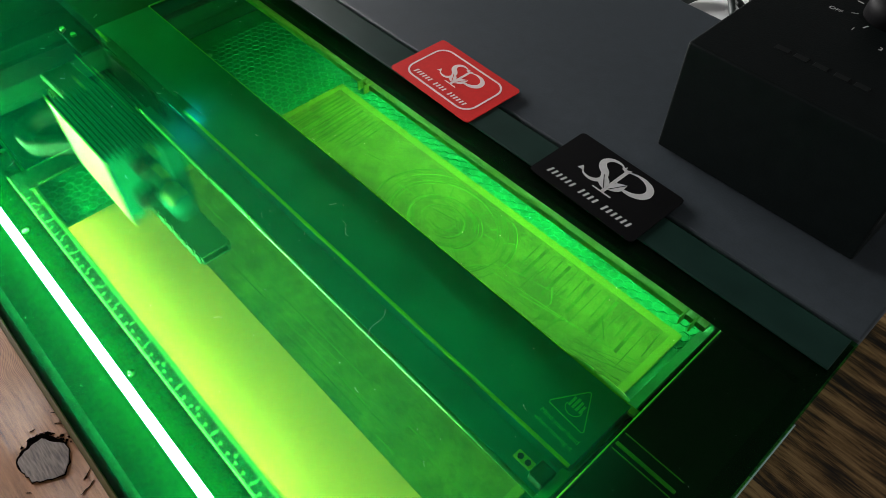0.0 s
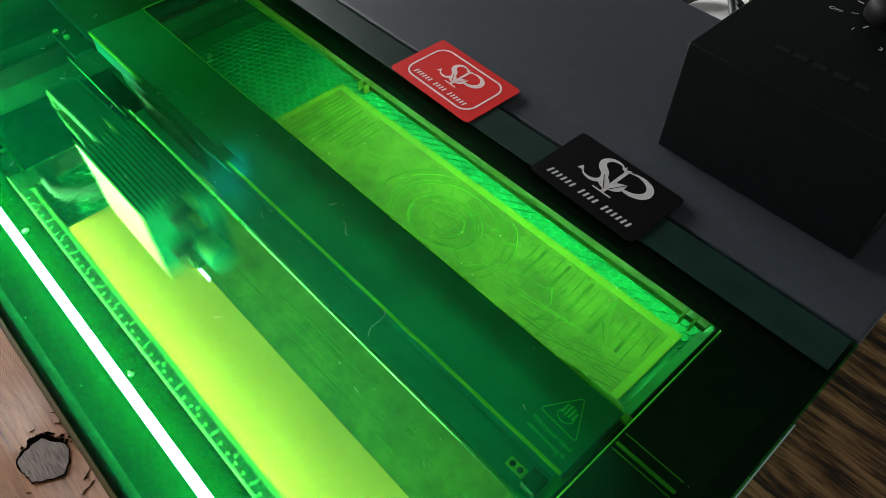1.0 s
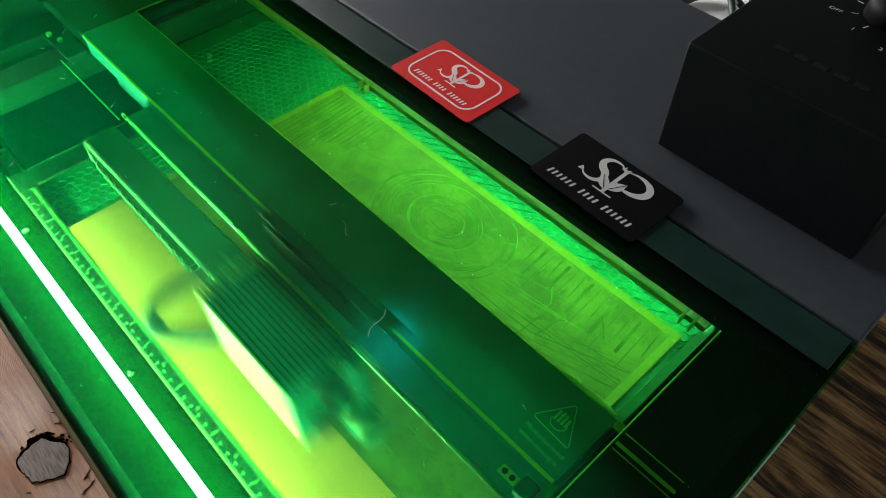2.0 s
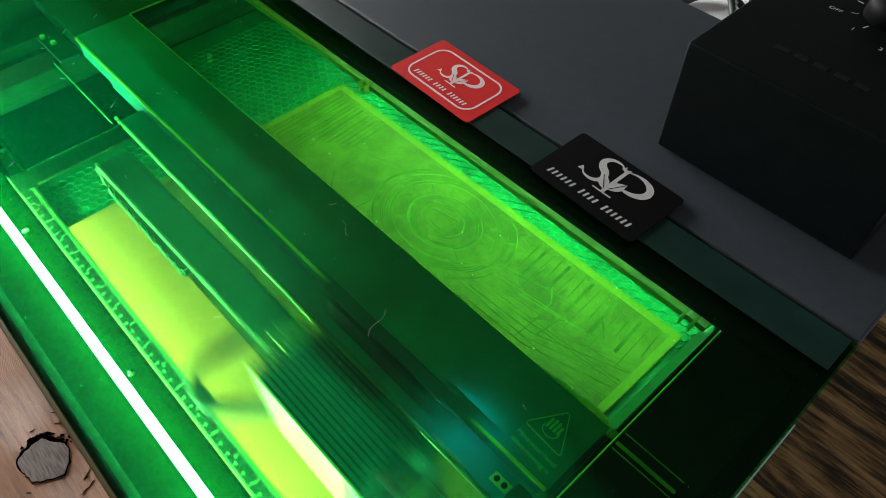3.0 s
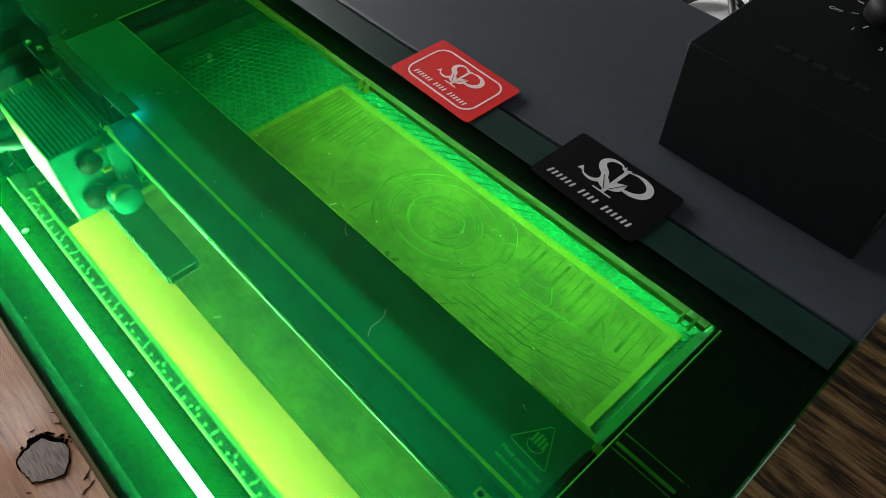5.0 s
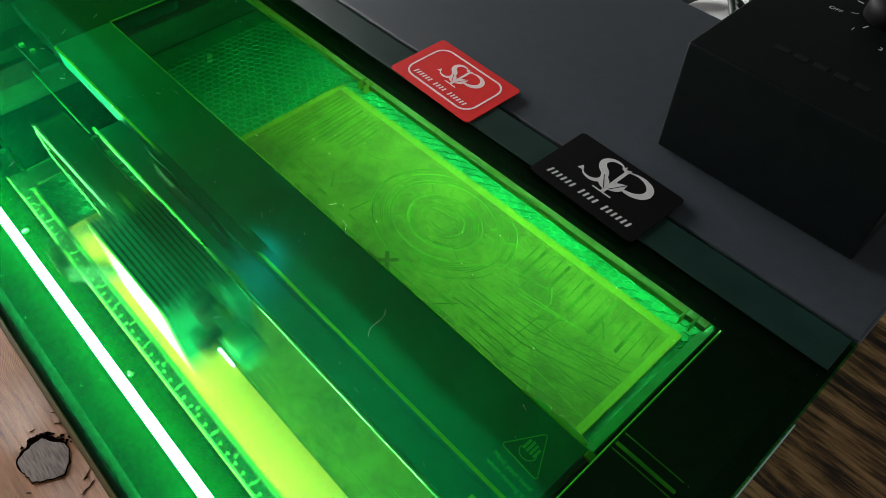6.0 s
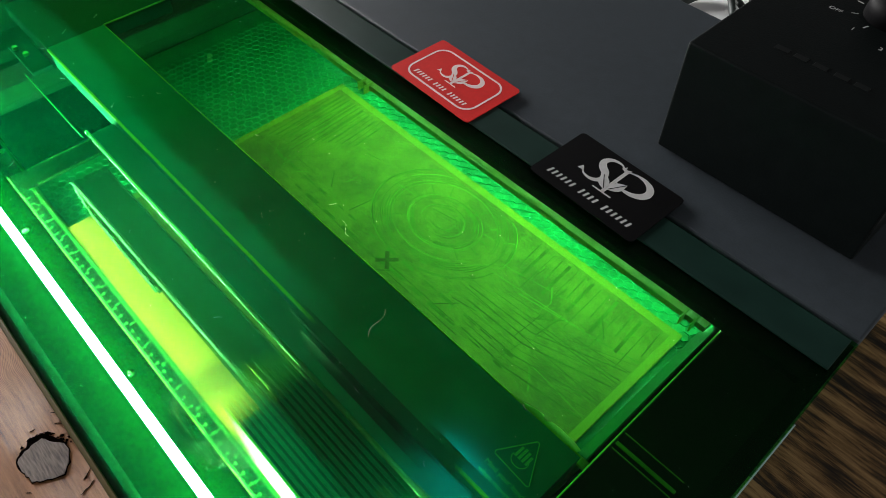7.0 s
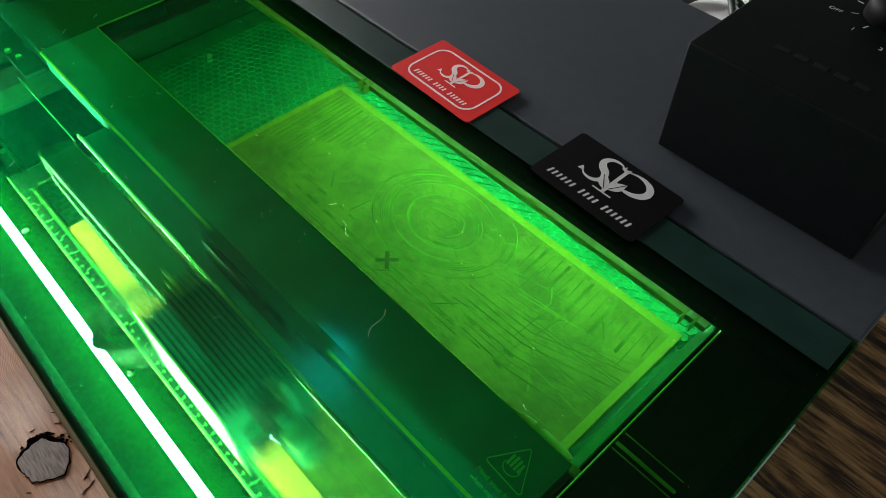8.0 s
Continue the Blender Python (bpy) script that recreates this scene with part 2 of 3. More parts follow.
def prism(outline, z0, z1, bm=None):
    """An upright prism over a closed outline of (x, y)."""
    bm = bm or bmesh.new()
    lo = [bm.verts.new((x, y, z0)) for x, y in outline]
    hi = [bm.verts.new((x, y, z1)) for x, y in outline]
    n = len(outline)
    bm.faces.new(hi)
    bm.faces.new(lo[::-1])
    for i in range(n):
        bm.faces.new((lo[i], lo[(i + 1) % n], hi[(i + 1) % n], hi[i]))
    bmesh.ops.recalc_face_normals(bm, faces=bm.faces)
    return bm


def profile_x(section, x0, x1, bm=None):
    """A bar along x with a closed (y, z) section."""
    bm = bm or bmesh.new()
    a = [bm.verts.new((x0, y, z)) for y, z in section]
    b = [bm.verts.new((x1, y, z)) for y, z in section]
    n = len(section)
    bm.faces.new(a)
    bm.faces.new(b[::-1])
    for i in range(n):
        bm.faces.new((a[i], b[i], b[(i + 1) % n], a[(i + 1) % n]))
    bmesh.ops.recalc_face_normals(bm, faces=bm.faces)
    return bm


def rounded(w, h, r, n=6):
    pts = []
    for cx, cy, a in ((w - r, h - r, 0), (r, h - r, 90), (r, r, 180), (w - r, r, 270)):
        for i in range(n + 1):
            t = radians(a + 90 * i / n)
            pts.append((cx + r * math.cos(t), cy + r * math.sin(t)))
    return pts


def band(path, width, z0, z1, closed=False, bm=None):
    """A flat ribbon of the given width along a path of (x, y)."""
    bm = bm or bmesh.new()
    n = len(path)
    rows = []
    for i in range(n):
        a = path[(i - 1) % n] if closed or i else path[i]
        b = path[(i + 1) % n] if closed or i < n - 1 else path[i]
        t = Vector((b[0] - a[0], b[1] - a[1]))
        t = t.normalized() if t.length else Vector((1, 0))
        w = width(i / (n - 1)) if callable(width) else width
        s = Vector((-t.y, t.x)) * w / 2
        p = Vector(path[i])
        rows.append([bm.verts.new((*(p + s), z1)), bm.verts.new((*(p - s), z1)), bm.verts.new((*(p - s), z0)), bm.verts.new((*(p + s), z0))])
    for i in range(n if closed else n - 1):
        a, b = rows[i], rows[(i + 1) % n]
        for k in range(4):
            bm.faces.new((a[k], a[(k + 1) % 4], b[(k + 1) % 4], b[k]))
    bmesh.ops.recalc_face_normals(bm, faces=bm.faces)
    return bm


def tube(points, r, n=10, bm=None):
    """A round tube along a smooth run of points."""
    bm = bm or bmesh.new()
    pts = []
    m = len(points)
    for i in range(m - 1):
        p0, p1, p2, p3 = (Vector(points[max(0, min(m - 1, i + k))]) for k in (-1, 0, 1, 2))
        for s in range(8):
            t = s / 8
            pts.append(0.5 * ((2 * p1) + (p2 - p0) * t + (2 * p0 - 5 * p1 + 4 * p2 - p3) * t * t + (3 * p1 - p0 - 3 * p2 + p3) * t ** 3))
    pts.append(Vector(points[-1]))
    rings = []
    for i, p in enumerate(pts):
        d = (pts[min(i + 1, len(pts) - 1)] - pts[max(i - 1, 0)]).normalized()
        side = d.cross(Vector((0, 0, 1)))
        side = side.normalized() if side.length > 1e-4 else Vector((1, 0, 0))
        up = side.cross(d)
        rings.append([bm.verts.new(p + r * (math.cos(a) * side + math.sin(a) * up)) for a in (2 * math.pi * k / n for k in range(n))])
    for a, b in zip(rings, rings[1:]):
        for k in range(n):
            bm.faces.new((a[k], a[(k + 1) % n], b[(k + 1) % n], b[k]))
    bm.faces.new(rings[0][::-1])
    bm.faces.new(rings[-1])
    bmesh.ops.recalc_face_normals(bm, faces=bm.faces)
    return bm


def lettering(name, text, size, m, material, parent, depth=0.0001, align="CENTER"):
    cu = bpy.data.curves.new("t", "FONT")
    cu.body, cu.size, cu.extrude, cu.align_x = text, size, depth, align
    tmp = new("t", cu)
    dg = bpy.context.evaluated_depsgraph_get()
    me = bpy.data.meshes.new_from_object(tmp.evaluated_get(dg))
    bpy.data.objects.remove(tmp)
    me.materials.clear()
    me.materials.append(material)
    ob = new(name, me)
    ob.parent = parent
    ob.matrix_basis = m
    return ob


H = 0.183


# ---- room ----
def room():
    def wall(name, *a, mat=WALL, label="plain grey painted room wall"):
        tagged(new(name, mesh_of(slab(*a), mat)), label, "wall", kind="structure")
    tagged(new("floor", mesh_of(slab(-2.6, 1.7, -1.9, 1.9, -0.85, -0.75), FLOORM)), "dark wooden room floor", "floor", kind="structure")
    tagged(new("ceiling", mesh_of(slab(-2.6, 1.7, -1.9, 1.9, 1.75, 1.85), WALL)), "plain grey room ceiling", "ceiling", kind="structure")
    wall("wall_back", -2.6, 1.7, 1.8, 1.9, -0.75, 1.75)
    wall("wall_front", -2.6, 1.7, -1.9, -1.8, -0.75, 1.75)
    bm = slab(1.6, 1.7, -1.8, -0.7, -0.75, 1.75)
    slab(1.6, 1.7, 0.5, 1.8, -0.75, 1.75, bm=bm)
    slab(1.6, 1.7, -0.7, 0.5, -0.75, 0.2, bm=bm)
    slab(1.6, 1.7, -0.7, 0.5, 1.0, 1.75, bm=bm)
    tagged(new("wall_right", mesh_of(bm, WALL)), "plain grey painted wall with a window opening", "wall", kind="structure")
    bm = slab(-2.6, -2.5, -1.8, -1.05, -0.75, 1.75)
    slab(-2.6, -2.5, 0.85, 1.8, -0.75, 1.75, bm=bm)
    slab(-2.6, -2.5, -1.05, 0.85, -0.75, 0.05, bm=bm)
    slab(-2.6, -2.5, -1.05, 0.85, 0.85, 1.75, bm=bm)
    tagged(new("wall_left", mesh_of(bm, WALL)), "plain grey painted wall with a window opening", "wall", kind="structure")


def table():
    t = thing("table", "rustic brown wooden table with dark grain and a knot", "table", at=(0, 0, 0))
    part("tabletop", slab(-1.25, 0.75, -0.75, 0.62, -0.045, 0.0, 0.004), WOOD, t)
    for x in (-1.15, 0.65):
        for y in (-0.65, 0.52):
            part("leg", slab(x - 0.04, x + 0.04, y - 0.04, y + 0.04, -0.75, -0.045, 0.004), WOOD, t)
    rnd = random.Random(4)
    out, crack = [], []
    n = 40
    for i in range(n):
        a = 2 * math.pi * i / n
        r = 0.0168 * (1 + 0.10 * math.sin(2 * a + 0.6) + 0.06 * math.sin(5 * a) + rnd.uniform(-0.05, 0.05))
        out.append((KNOT[0] + r * 1.05 * math.cos(a), KNOT[1] + r * math.sin(a)))
        w = 0.0006 + 0.0045 * max(0, math.cos(a - 2.9)) ** 2 * rnd.uniform(0.6, 1.2) + 0.0012 * max(0, math.sin(3.2 * a)) * rnd.uniform(0, 1)
        crack.append((KNOT[0] + (r + w) * 1.05 * math.cos(a), KNOT[1] + (r + w) * math.sin(a)))
    part("knot_crack", prism(crack, -0.001, 0.0004), CRACK, t, "black crack round the knot")
    part("knot", prism(out, -0.001, 0.0010), KNOTM, t, "grey weathered knot in the wood")
    for k in range(30):
        # splintered wood on the far side of the knot
        a0 = rnd.uniform(1.5, 3.6)
        r0 = rnd.uniform(0.0178, 0.0245)
        n = rnd.randint(3, 6)
        path = [(KNOT[0] + (r0 + rnd.uniform(-0.0011, 0.0011)) * math.cos(a0 + 0.055 * q), KNOT[1] + (r0 + rnd.uniform(-0.0011, 0.0011)) * math.sin(a0 + 0.055 * q)) for q in range(n)]
        wide = [0.0001] + [rnd.uniform(0.0004, 0.0026) for q in range(n - 2)] + [0.0001]
        part("crack", band(path, lambda f: wide[min(int(round(f * (n - 1))), n - 1)], -0.0005, 0.0004 + 0.00001 * k), CRACK, t, "ragged dark crack beside the knot")
    for k in range(16):
        a0 = rnd.uniform(0, 2 * math.pi)
        r0 = rnd.uniform(0.022, 0.050)
        n = rnd.randint(4, 8)
        path = [(KNOT[0] + (r0 + rnd.uniform(-0.0008, 0.0008)) * math.cos(a0 + 0.05 * q), KNOT[1] + (r0 + rnd.uniform(-0.0008, 0.0008)) * math.sin(a0 + 0.05 * q)) for q in range(n)]
        part("crack", band(path, lambda f: 0.0001 + 0.0005 * math.sin(math.pi * min(max(f, 0), 1)), -0.0005, 0.0004), CRACK, t, "fine dark crack in the tabletop")


# ---- the engraver ----
def screw(parent, x, y, z, r=0.0028):
    bm = rod((x, y, z), (x, y, z + 0.0012), r, 16)
    rod((x, y, z + 0.0012), (x, y, z + 0.0016), r * 0.5, 6, bm=bm)
    part("screw", bm, STEEL, parent, "steel screw head")


def honeycomb(parent):
    verts, faces = [], []
    a = 0.0052
    dx, dy = a * 1.5, a * math.sqrt(3)
    z0, z1 = 0.0239, 0.0253
    for i in range(int(0.66 / dx)):
        for j in range(int(0.36 / dy)):
            cx = -0.70 + i * dx
            cy = -0.262 + j * dy + (dy / 2 if i % 2 else 0)
            if cx > -0.532 and cy < 0.030:
                continue
            if cx > -0.085 or (cx < -0.612 and cy < -0.125):
                continue
            for k in range(3):
                p = [(cx + a * math.cos(radians(60 * q)), cy + a * math.sin(radians(60 * q))) for q in (k, k + 1)]
                b = len(verts)
                nx, ny = p[1][1] - p[0][1], p[0][0] - p[1][0]
                s = 0.00035 / math.hypot(nx, ny)
                for u, v in p:
                    verts += [(u + nx * s, v + ny * s, z0), (u + nx * s, v + ny * s, z1), (u - nx * s, v - ny * s, z1), (u - nx * s, v - ny * s, z0)]
                for q in range(3):
                    faces.append((b + q, b + q + 1, b + 5 + q, b + 4 + q))
    me = bpy.data.meshes.new("m")
    me.from_pydata(verts, [], faces)
    me.materials.append(COMB)
    ob = new("honeycomb", me)
    ob.parent = parent
    tagged(ob, "metal honeycomb bed of the engraver", kind="stuff")


def ruler(parent):
    plate = part("ruler", slab(-0.640, -0.070, -0.2790, -0.2655, 0.03175, 0.0321), RULERM, parent, "dark metal ruler with pale markings")
    x0, z0, z1 = -0.6106, 0.0320, 0.0322
    bm = bmesh.new()
    for k in range(0, 18 * 16 + 1):
        x = x0 + 0.0254 * k / 16
        if x > -0.075:
            break
        l = 0.0026 if k % 2 else (0.0036 if k % 16 else 0.0050)
        slab(x - 0.00024, x + 0.00024, -0.2658 - l, -0.2658, z0, z1, bm=bm)
    tagged(part("inch_ticks", bm, MARK, plate), kind="stuff")
    bm = bmesh.new()
    for k in range(0, 540):
        x = x0 + 0.001 * k
        if x > -0.075:
            break
        l = 0.0012 if k % 5 else (0.0016 if k % 10 else 0.0030)
        slab(x - 0.00015, x + 0.00015, -0.2789, -0.2789 + l, z0, z1, bm=bm)
    tagged(part("millimetre_ticks", bm, MARK, plate), kind="stuff")
    part("bare_edge", slab(-0.640, -0.070, -0.2797, -0.2790, 0.0316, 0.0323), MARK, plate)
    for k in range(1, 54):
        lettering("number", str(10 * k), 0.0019, pose(x0 + 0.010 * k, -0.2756, z1), MARK, plate)
    for k in range(1, 21):
        lettering("number", str(k), 0.0030, pose(x0 + 0.0254 * k, -0.2735, z1), MARK, plate)
    side = part("side_ruler", slab(-0.640, -0.6106, -0.2655, -0.130, 0.03175, 0.0321), RULERM, parent, "dark metal side ruler with pale markings")
    bm = bmesh.new()
    for k in range(0, 80):
        y = -0.2606 + 0.0254 * k / 16
        l = 0.0026 if k % 2 else (0.0036 if k % 16 else 0.0050)
        slab(-0.6110 - l, -0.6110, y - 0.0002, y + 0.0002, z0, z1, bm=bm)
    for k in range(0, 128):
        y = -0.2606 + 0.001 * k
        l = 0.0015 if k % 10 else 0.003
        slab(-0.6395, -0.6395 + l, y - 0.00015, y + 0.00015, z0, z1, bm=bm)
    tagged(part("side_ticks", bm, MARK, side), kind="stuff")
    part("corner_line", slab(-0.6320, -0.6106, -0.2796, -0.2790, z0, z1), MARK, side)


def engraver():
    e = thing("laser_engraver", "dark grey enclosed laser engraver with green acrylic lid", "laser engraver")
    part("base_pan", slab(-0.764, -0.002, -0.334, 0.213, 0.006, 0.018, 0.002), ALU, e)
    part("front_wall", slab(-0.764, -0.002, -0.3375, -0.3357, 0.018, 0.176, 0.0005), SHELL, e)
    part("back_wall", slab(-0.764, -0.002, 0.205, 0.214, 0.018, 0.178, 0.002), SHELL, e)
    part("right_wall", slab(-0.010, -0.001, -0.326, 0.205, 0.018, 0.176, 0.002), SHELL, e)
    part("left_wall", slab(-0.764, -0.755, -0.326, 0.205, 0.018, 0.176, 0.002), SHELL, e)
    part("inner_right_wall", slab(-0.066, -0.060, -0.326, 0.10, 0.018, 0.150), ANOD, e)
    part("inner_left_wall", slab(-0.745, -0.738, -0.326, 0.10, 0.018, 0.150), ANOD, e)
    part("inner_back_wall", slab(-0.738, -0.066, 0.094, 0.100, 0.018, 0.165), ANOD, e)
    part("right_deck", slab(-0.0590, -0.0105, -0.325, 0.0, 0.158, 0.165, 0.0015), DECK, e)
    def lip(name, section, y1, mat):
        bm = bmesh.new()
        a = [bm.verts.new((u, -0.325, v)) for u, v in section]
        b = [bm.verts.new((u, y1, v)) for u, v in section]
        bm.faces.new(a)
        bm.faces.new(b[::-1])
        for i in range(len(section)):
            j = (i + 1) % len(section)
            bm.faces.new((a[i], b[i], b[j], a[j]))
        bmesh.ops.recalc_face_normals(bm, faces=bm.faces)
        part(name, bm, mat, e)
    lip("right_lip", [(-0.0704, 0.1500), (-0.0640, 0.1545), (-0.0640, 0.1480), (-0.0704, 0.1480)], -0.028, ALU)
    # solid black bar gives the gap beside the lip its shade
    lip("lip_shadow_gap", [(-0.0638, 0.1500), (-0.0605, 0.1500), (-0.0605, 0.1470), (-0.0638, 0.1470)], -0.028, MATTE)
    lip("lip_edge", [(-0.0590, 0.1656), (-0.0598, 0.1646), (-0.0590, 0.1646)], -0.032, PALE)
    part("corner_tab", slab(-0.0630, -0.0560, -0.0330, -0.0290, 0.1652, 0.1664, 0.0004, 1), OLIVE, e)
    part("rear_deck", slab(-0.754, -0.0105, -0.0370, 0.104, 0.167, 0.174, 0.001), DECK, e)
    part("rear_rim", profile_x([(-0.0405, 0.1655), (-0.0405, 0.161), (-0.0200, 0.157), (-0.0200, 0.1605)], -0.738, -0.0665), EDGE, e, "pale yellowish rear rim of the opening")
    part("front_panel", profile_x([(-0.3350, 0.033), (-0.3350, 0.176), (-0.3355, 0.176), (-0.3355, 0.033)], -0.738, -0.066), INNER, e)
    part("front_plate", profile_x([(-0.3355, 0.0320), (-0.2802, 0.0320), (-0.2802, 0.0285), (-0.3355, 0.0285)], -0.738, -0.066), PAN, e)
    part("support_strip", slab(-0.738, -0.066, -0.2800, -0.2655, 0.018, 0.0285), PAN, e)
    part("guide_rail", slab(-0.700, -0.690, -0.30, 0.09, 0.085, 0.105, 0.001), BLACK, e)
    for x in (-0.560, -0.572, -0.590, -0.598):
        part("guide_bar", slab(x - 0.0013, x + 0.0013, 0.015, 0.088, 0.098, 0.101, 0.0005, 1), EDGE, e)
    part("rail_beam", slab(-0.735, -0.702, -0.32, 0.09, 0.06, 0.115, 0.002), ANOD, e)
    for x, y in ((-0.5621, -0.2945), (-0.3659, -0.2949), (-0.17, -0.2949), (-0.6805, -0.2679)):
        screw(e, x, y, 0.0320)
    led = part("led_strip", slab(-0.720, -0.072, -0.3068, -0.2998, 0.0400, 0.0465, 0.0006, 1), LED, e, "bright white led light strip")
    part("led_channel", slab(-0.722, -0.070, -0.3048, -0.3018, 0.0320, 0.0398), SHELL, led)
    # second strip added out of sight under the rear deck to light the honeycomb
    led = part("led_strip", slab(-0.555, -0.080, 0.0780, 0.0840, 0.1560, 0.1590), UNSEEN_LED, e, "bright white led light strip")
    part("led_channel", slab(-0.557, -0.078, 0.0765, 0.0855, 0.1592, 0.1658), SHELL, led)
    for x in (-0.379, -0.077):
        bm = slab(x - 0.0042, x - 0.0030, -0.0455, -0.0360, 0.159, 0.1668, 0.0003, 1)
        slab(x + 0.0030, x + 0.0042, -0.0455, -0.0360, 0.159, 0.1668, 0.0003, 1, bm=bm)
        part("clip", bm, PALE, e)
    # thin pale bars put in for lines reflected across the right-hand deck
    for y, w in ((-0.1270, 0.0003), (-0.1345, 0.0011), (-0.1385, 0.0003)):
        part("reflection_line", slab(-0.0575, -0.021, y - w, y + w, 0.1650, 0.1662, 0.0004, 1), EDGE, e)
    part("bed_sheet", slab(-0.735, -0.068, -0.262, 0.092, 0.0180, 0.0242), ALU, e)
    part("side_plate", slab(-0.736, -0.641, -0.262, -0.130, 0.0245, 0.0320, 0.0006, 1), PAN, e, "dark flat plate beside the bed")
    for dx in (0.0, 0.007):
        screw(e, -0.6890 + dx, -0.0315 - 0.6 * dx, 0.0253, 0.0032)
    ruler(e)
    honeycomb(e)
    # lid
    part("front_trim", slab(-0.765, 0.0, -0.3384, -0.3358, 0.168, 0.1832, 0.0008), OLIVE, e, "olive brown front edge")
    part("front_border", slab(-0.764, -0.001, -0.3356, -0.3318, 0.1765, 0.1790), MATTE, e)
    part("right_border", slab(-0.0118, -0.0012, -0.3315, -0.0012, 0.1765, 0.1788), MATTE, e)
    lid = part("lid", slab(-0.765, 0.0, -0.3356, -0.0012, 0.1795, H, 0.0012, 2), GREEN, e, "transparent green acrylic lid")
    part("hinge_strip", slab(-0.762, -0.004, -0.0300, -0.0040, H + 0.0002, H + 0.0022, 0.0004, 1), STRIP, lid, "smoked acrylic strip along the lid")
    # pale strip puts the highlight of the lid's right edge into colour
    part("lid_edge", slab(0.0001, 0.0008, -0.336, -0.070, 0.1798, 0.1826), LID_GLINT, lid, "pale bluish strip for the highlight on the lid's edge")
    part("top_plate", slab(-0.765, 0.0, 0.0012, 0.2155, 0.175, H, 0.0022, 3), PLATE, e, "dark grey powder-coated metal top plate")
    for x, y in ((-0.74, -0.31), (-0.03, -0.31), (-0.74, 0.19), (-0.03, 0.19)):
        part("foot", rod((x, y, 0.0), (x, y, 0.006), 0.012, 20), RUBBER, e)
    return e


# ---- gantry ----
def gantry():
    g = thing("gantry", "dark gantry beam across the laser engraver bed", "gantry")
    sec = [(-0.1095, 0.1600), (-0.1590, 0.1600), (-0.1590, 0.1400), (-0.1470, 0.1400), (-0.1470, 0.1000), (-0.1095, 0.1000)]
    part("cover", profile_x(sec, -0.602, -0.066), COVER, g)
    part("front_shelf", slab(-0.495, -0.066, -0.1780, -0.1592, 0.1405, 0.1455, 0.0005, 1), COVER, g)
    # the gleam of both beam edges is put into their yellow-green colour
    part("front_edge", profile_x([(-0.1590, 0.1603), (-0.1604, 0.1602), (-0.1609, 0.1588), (-0.1592, 0.1580)], -0.600, -0.067), LIT_RIM, g, "bevelled front edge coloured as if lit")
    part("back_edge", profile_x([(-0.1094, 0.1605), (-0.1090, 0.1605), (-0.1081, 0.1590), (-0.1094, 0.1588)], -0.602, -0.066), LIT_RIM, g, "back edge coloured as a glowing line")
    part("rail", rod((-0.500, -0.1792, 0.1450), (-0.067, -0.1792, 0.1450), 0.0015, 14), STEEL, g, "polished steel rail", smooth=True)
    part("belt", slab(-0.602, -0.497, -0.1845, -0.1838, 0.1440, 0.1455), ALU, g, "thin toothed drive belt")
    part("left_end", slab(-0.695, -0.6025, -0.1600, -0.0450, 0.145, 0.1590, 0.002), ENDCAP, g)
    part("end_edge", slab(-0.6032, -0.6022, -0.1085, -0.0450, 0.1592, 0.1602), EDGE, g)
    part("right_end", slab(-0.0655, -0.0605, -0.1135, -0.1085, 0.1575, 0.1610, 0.0008), EDGE, g)
    part("end_bracket", slab(-0.655, -0.6028, -0.1790, -0.1610, 0.1400, 0.1440, 0.001), ENDCAP, g)
    for x, y in ((-0.6460, -0.1755), (-0.6310, -0.1720)):
        part("bolt", rod((x, y, 0.1440), (x, y, 0.1465), 0.0024, 12), STEEL, g)
    # torn adhesive strip along the back edge
    out = [(-0.1100, -0.1084), (-0.1010, -0.1040), (-0.0960, -0.1030)]
    out += [(-0.0930 + 0.0028 * math.cos(a), -0.1030 - 0.0030 * math.sin(a)) for a in np.linspace(math.pi, 0, 7)]
    out += [(-0.0850, -0.1024), (-0.0740, -0.1030), (-0.0690, -0.1048), (-0.0690, -0.1084)]
    tape = prism(out, 0.1592, 0.1598)
    for v in tape.verts:
        v.co.z -= (v.co.y + 0.1084) * 0.8
    part("tape", tape, PALE, g, "torn pale tape on the beam")
    # warning sticker
    z0, z1 = 0.1600, 0.1603
    tri = [(-0.0994, -0.1400), (-0.0729, -0.1415), (-0.0860, -0.1180)]
    pts = []
    for i in range(3):
        a, b, c = (Vector(tri[(i + k) % 3]) for k in (-1, 0, 1))
        for s in (0.0, 0.5, 1.0):
            u = b + (a - b).normalized() * 0.0016 * (1 - s) + (c - b).normalized() * 0.0016 * s
            pts.append((u.x, u.y))
    st = part("warning_triangle", band(pts, 0.0006, z0, z1, True), STICKER, g, "warning triangle with a palm")
    bm = bmesh.new()
    arc = [(-0.0862 + 0.0050 * math.cos(a), -0.1335 + 0.0042 * math.sin(a)) for a in np.linspace(radians(170), radians(390), 14)]
    band(arc, 0.0005, z0, z1, bm=bm)
    for k in range(4):
        slab(-0.0905 + 0.0024 * k, -0.0890 + 0.0024 * k, -0.1335, -0.1275 + 0.0012 * math.sin(k + 0.5), z0, z1, bm=bm)
    part("palm", bm, STICKER, st)
    lettering("wording", "Mind your hand", 0.0043, pose(-0.0850, -0.1478, z0, 0, 0, -2), STICKER, g)
    lettering("wording", "when moving it", 0.0043, pose(-0.0850, -0.1532, z0, 0, 0, -2), STICKER, g)
    sw = part("switch_plate", slab(-0.094, -0.082, -0.1720, -0.1660, 0.1457, 0.1465, 0.0003, 1), PALE, g, "small metal switch plate")
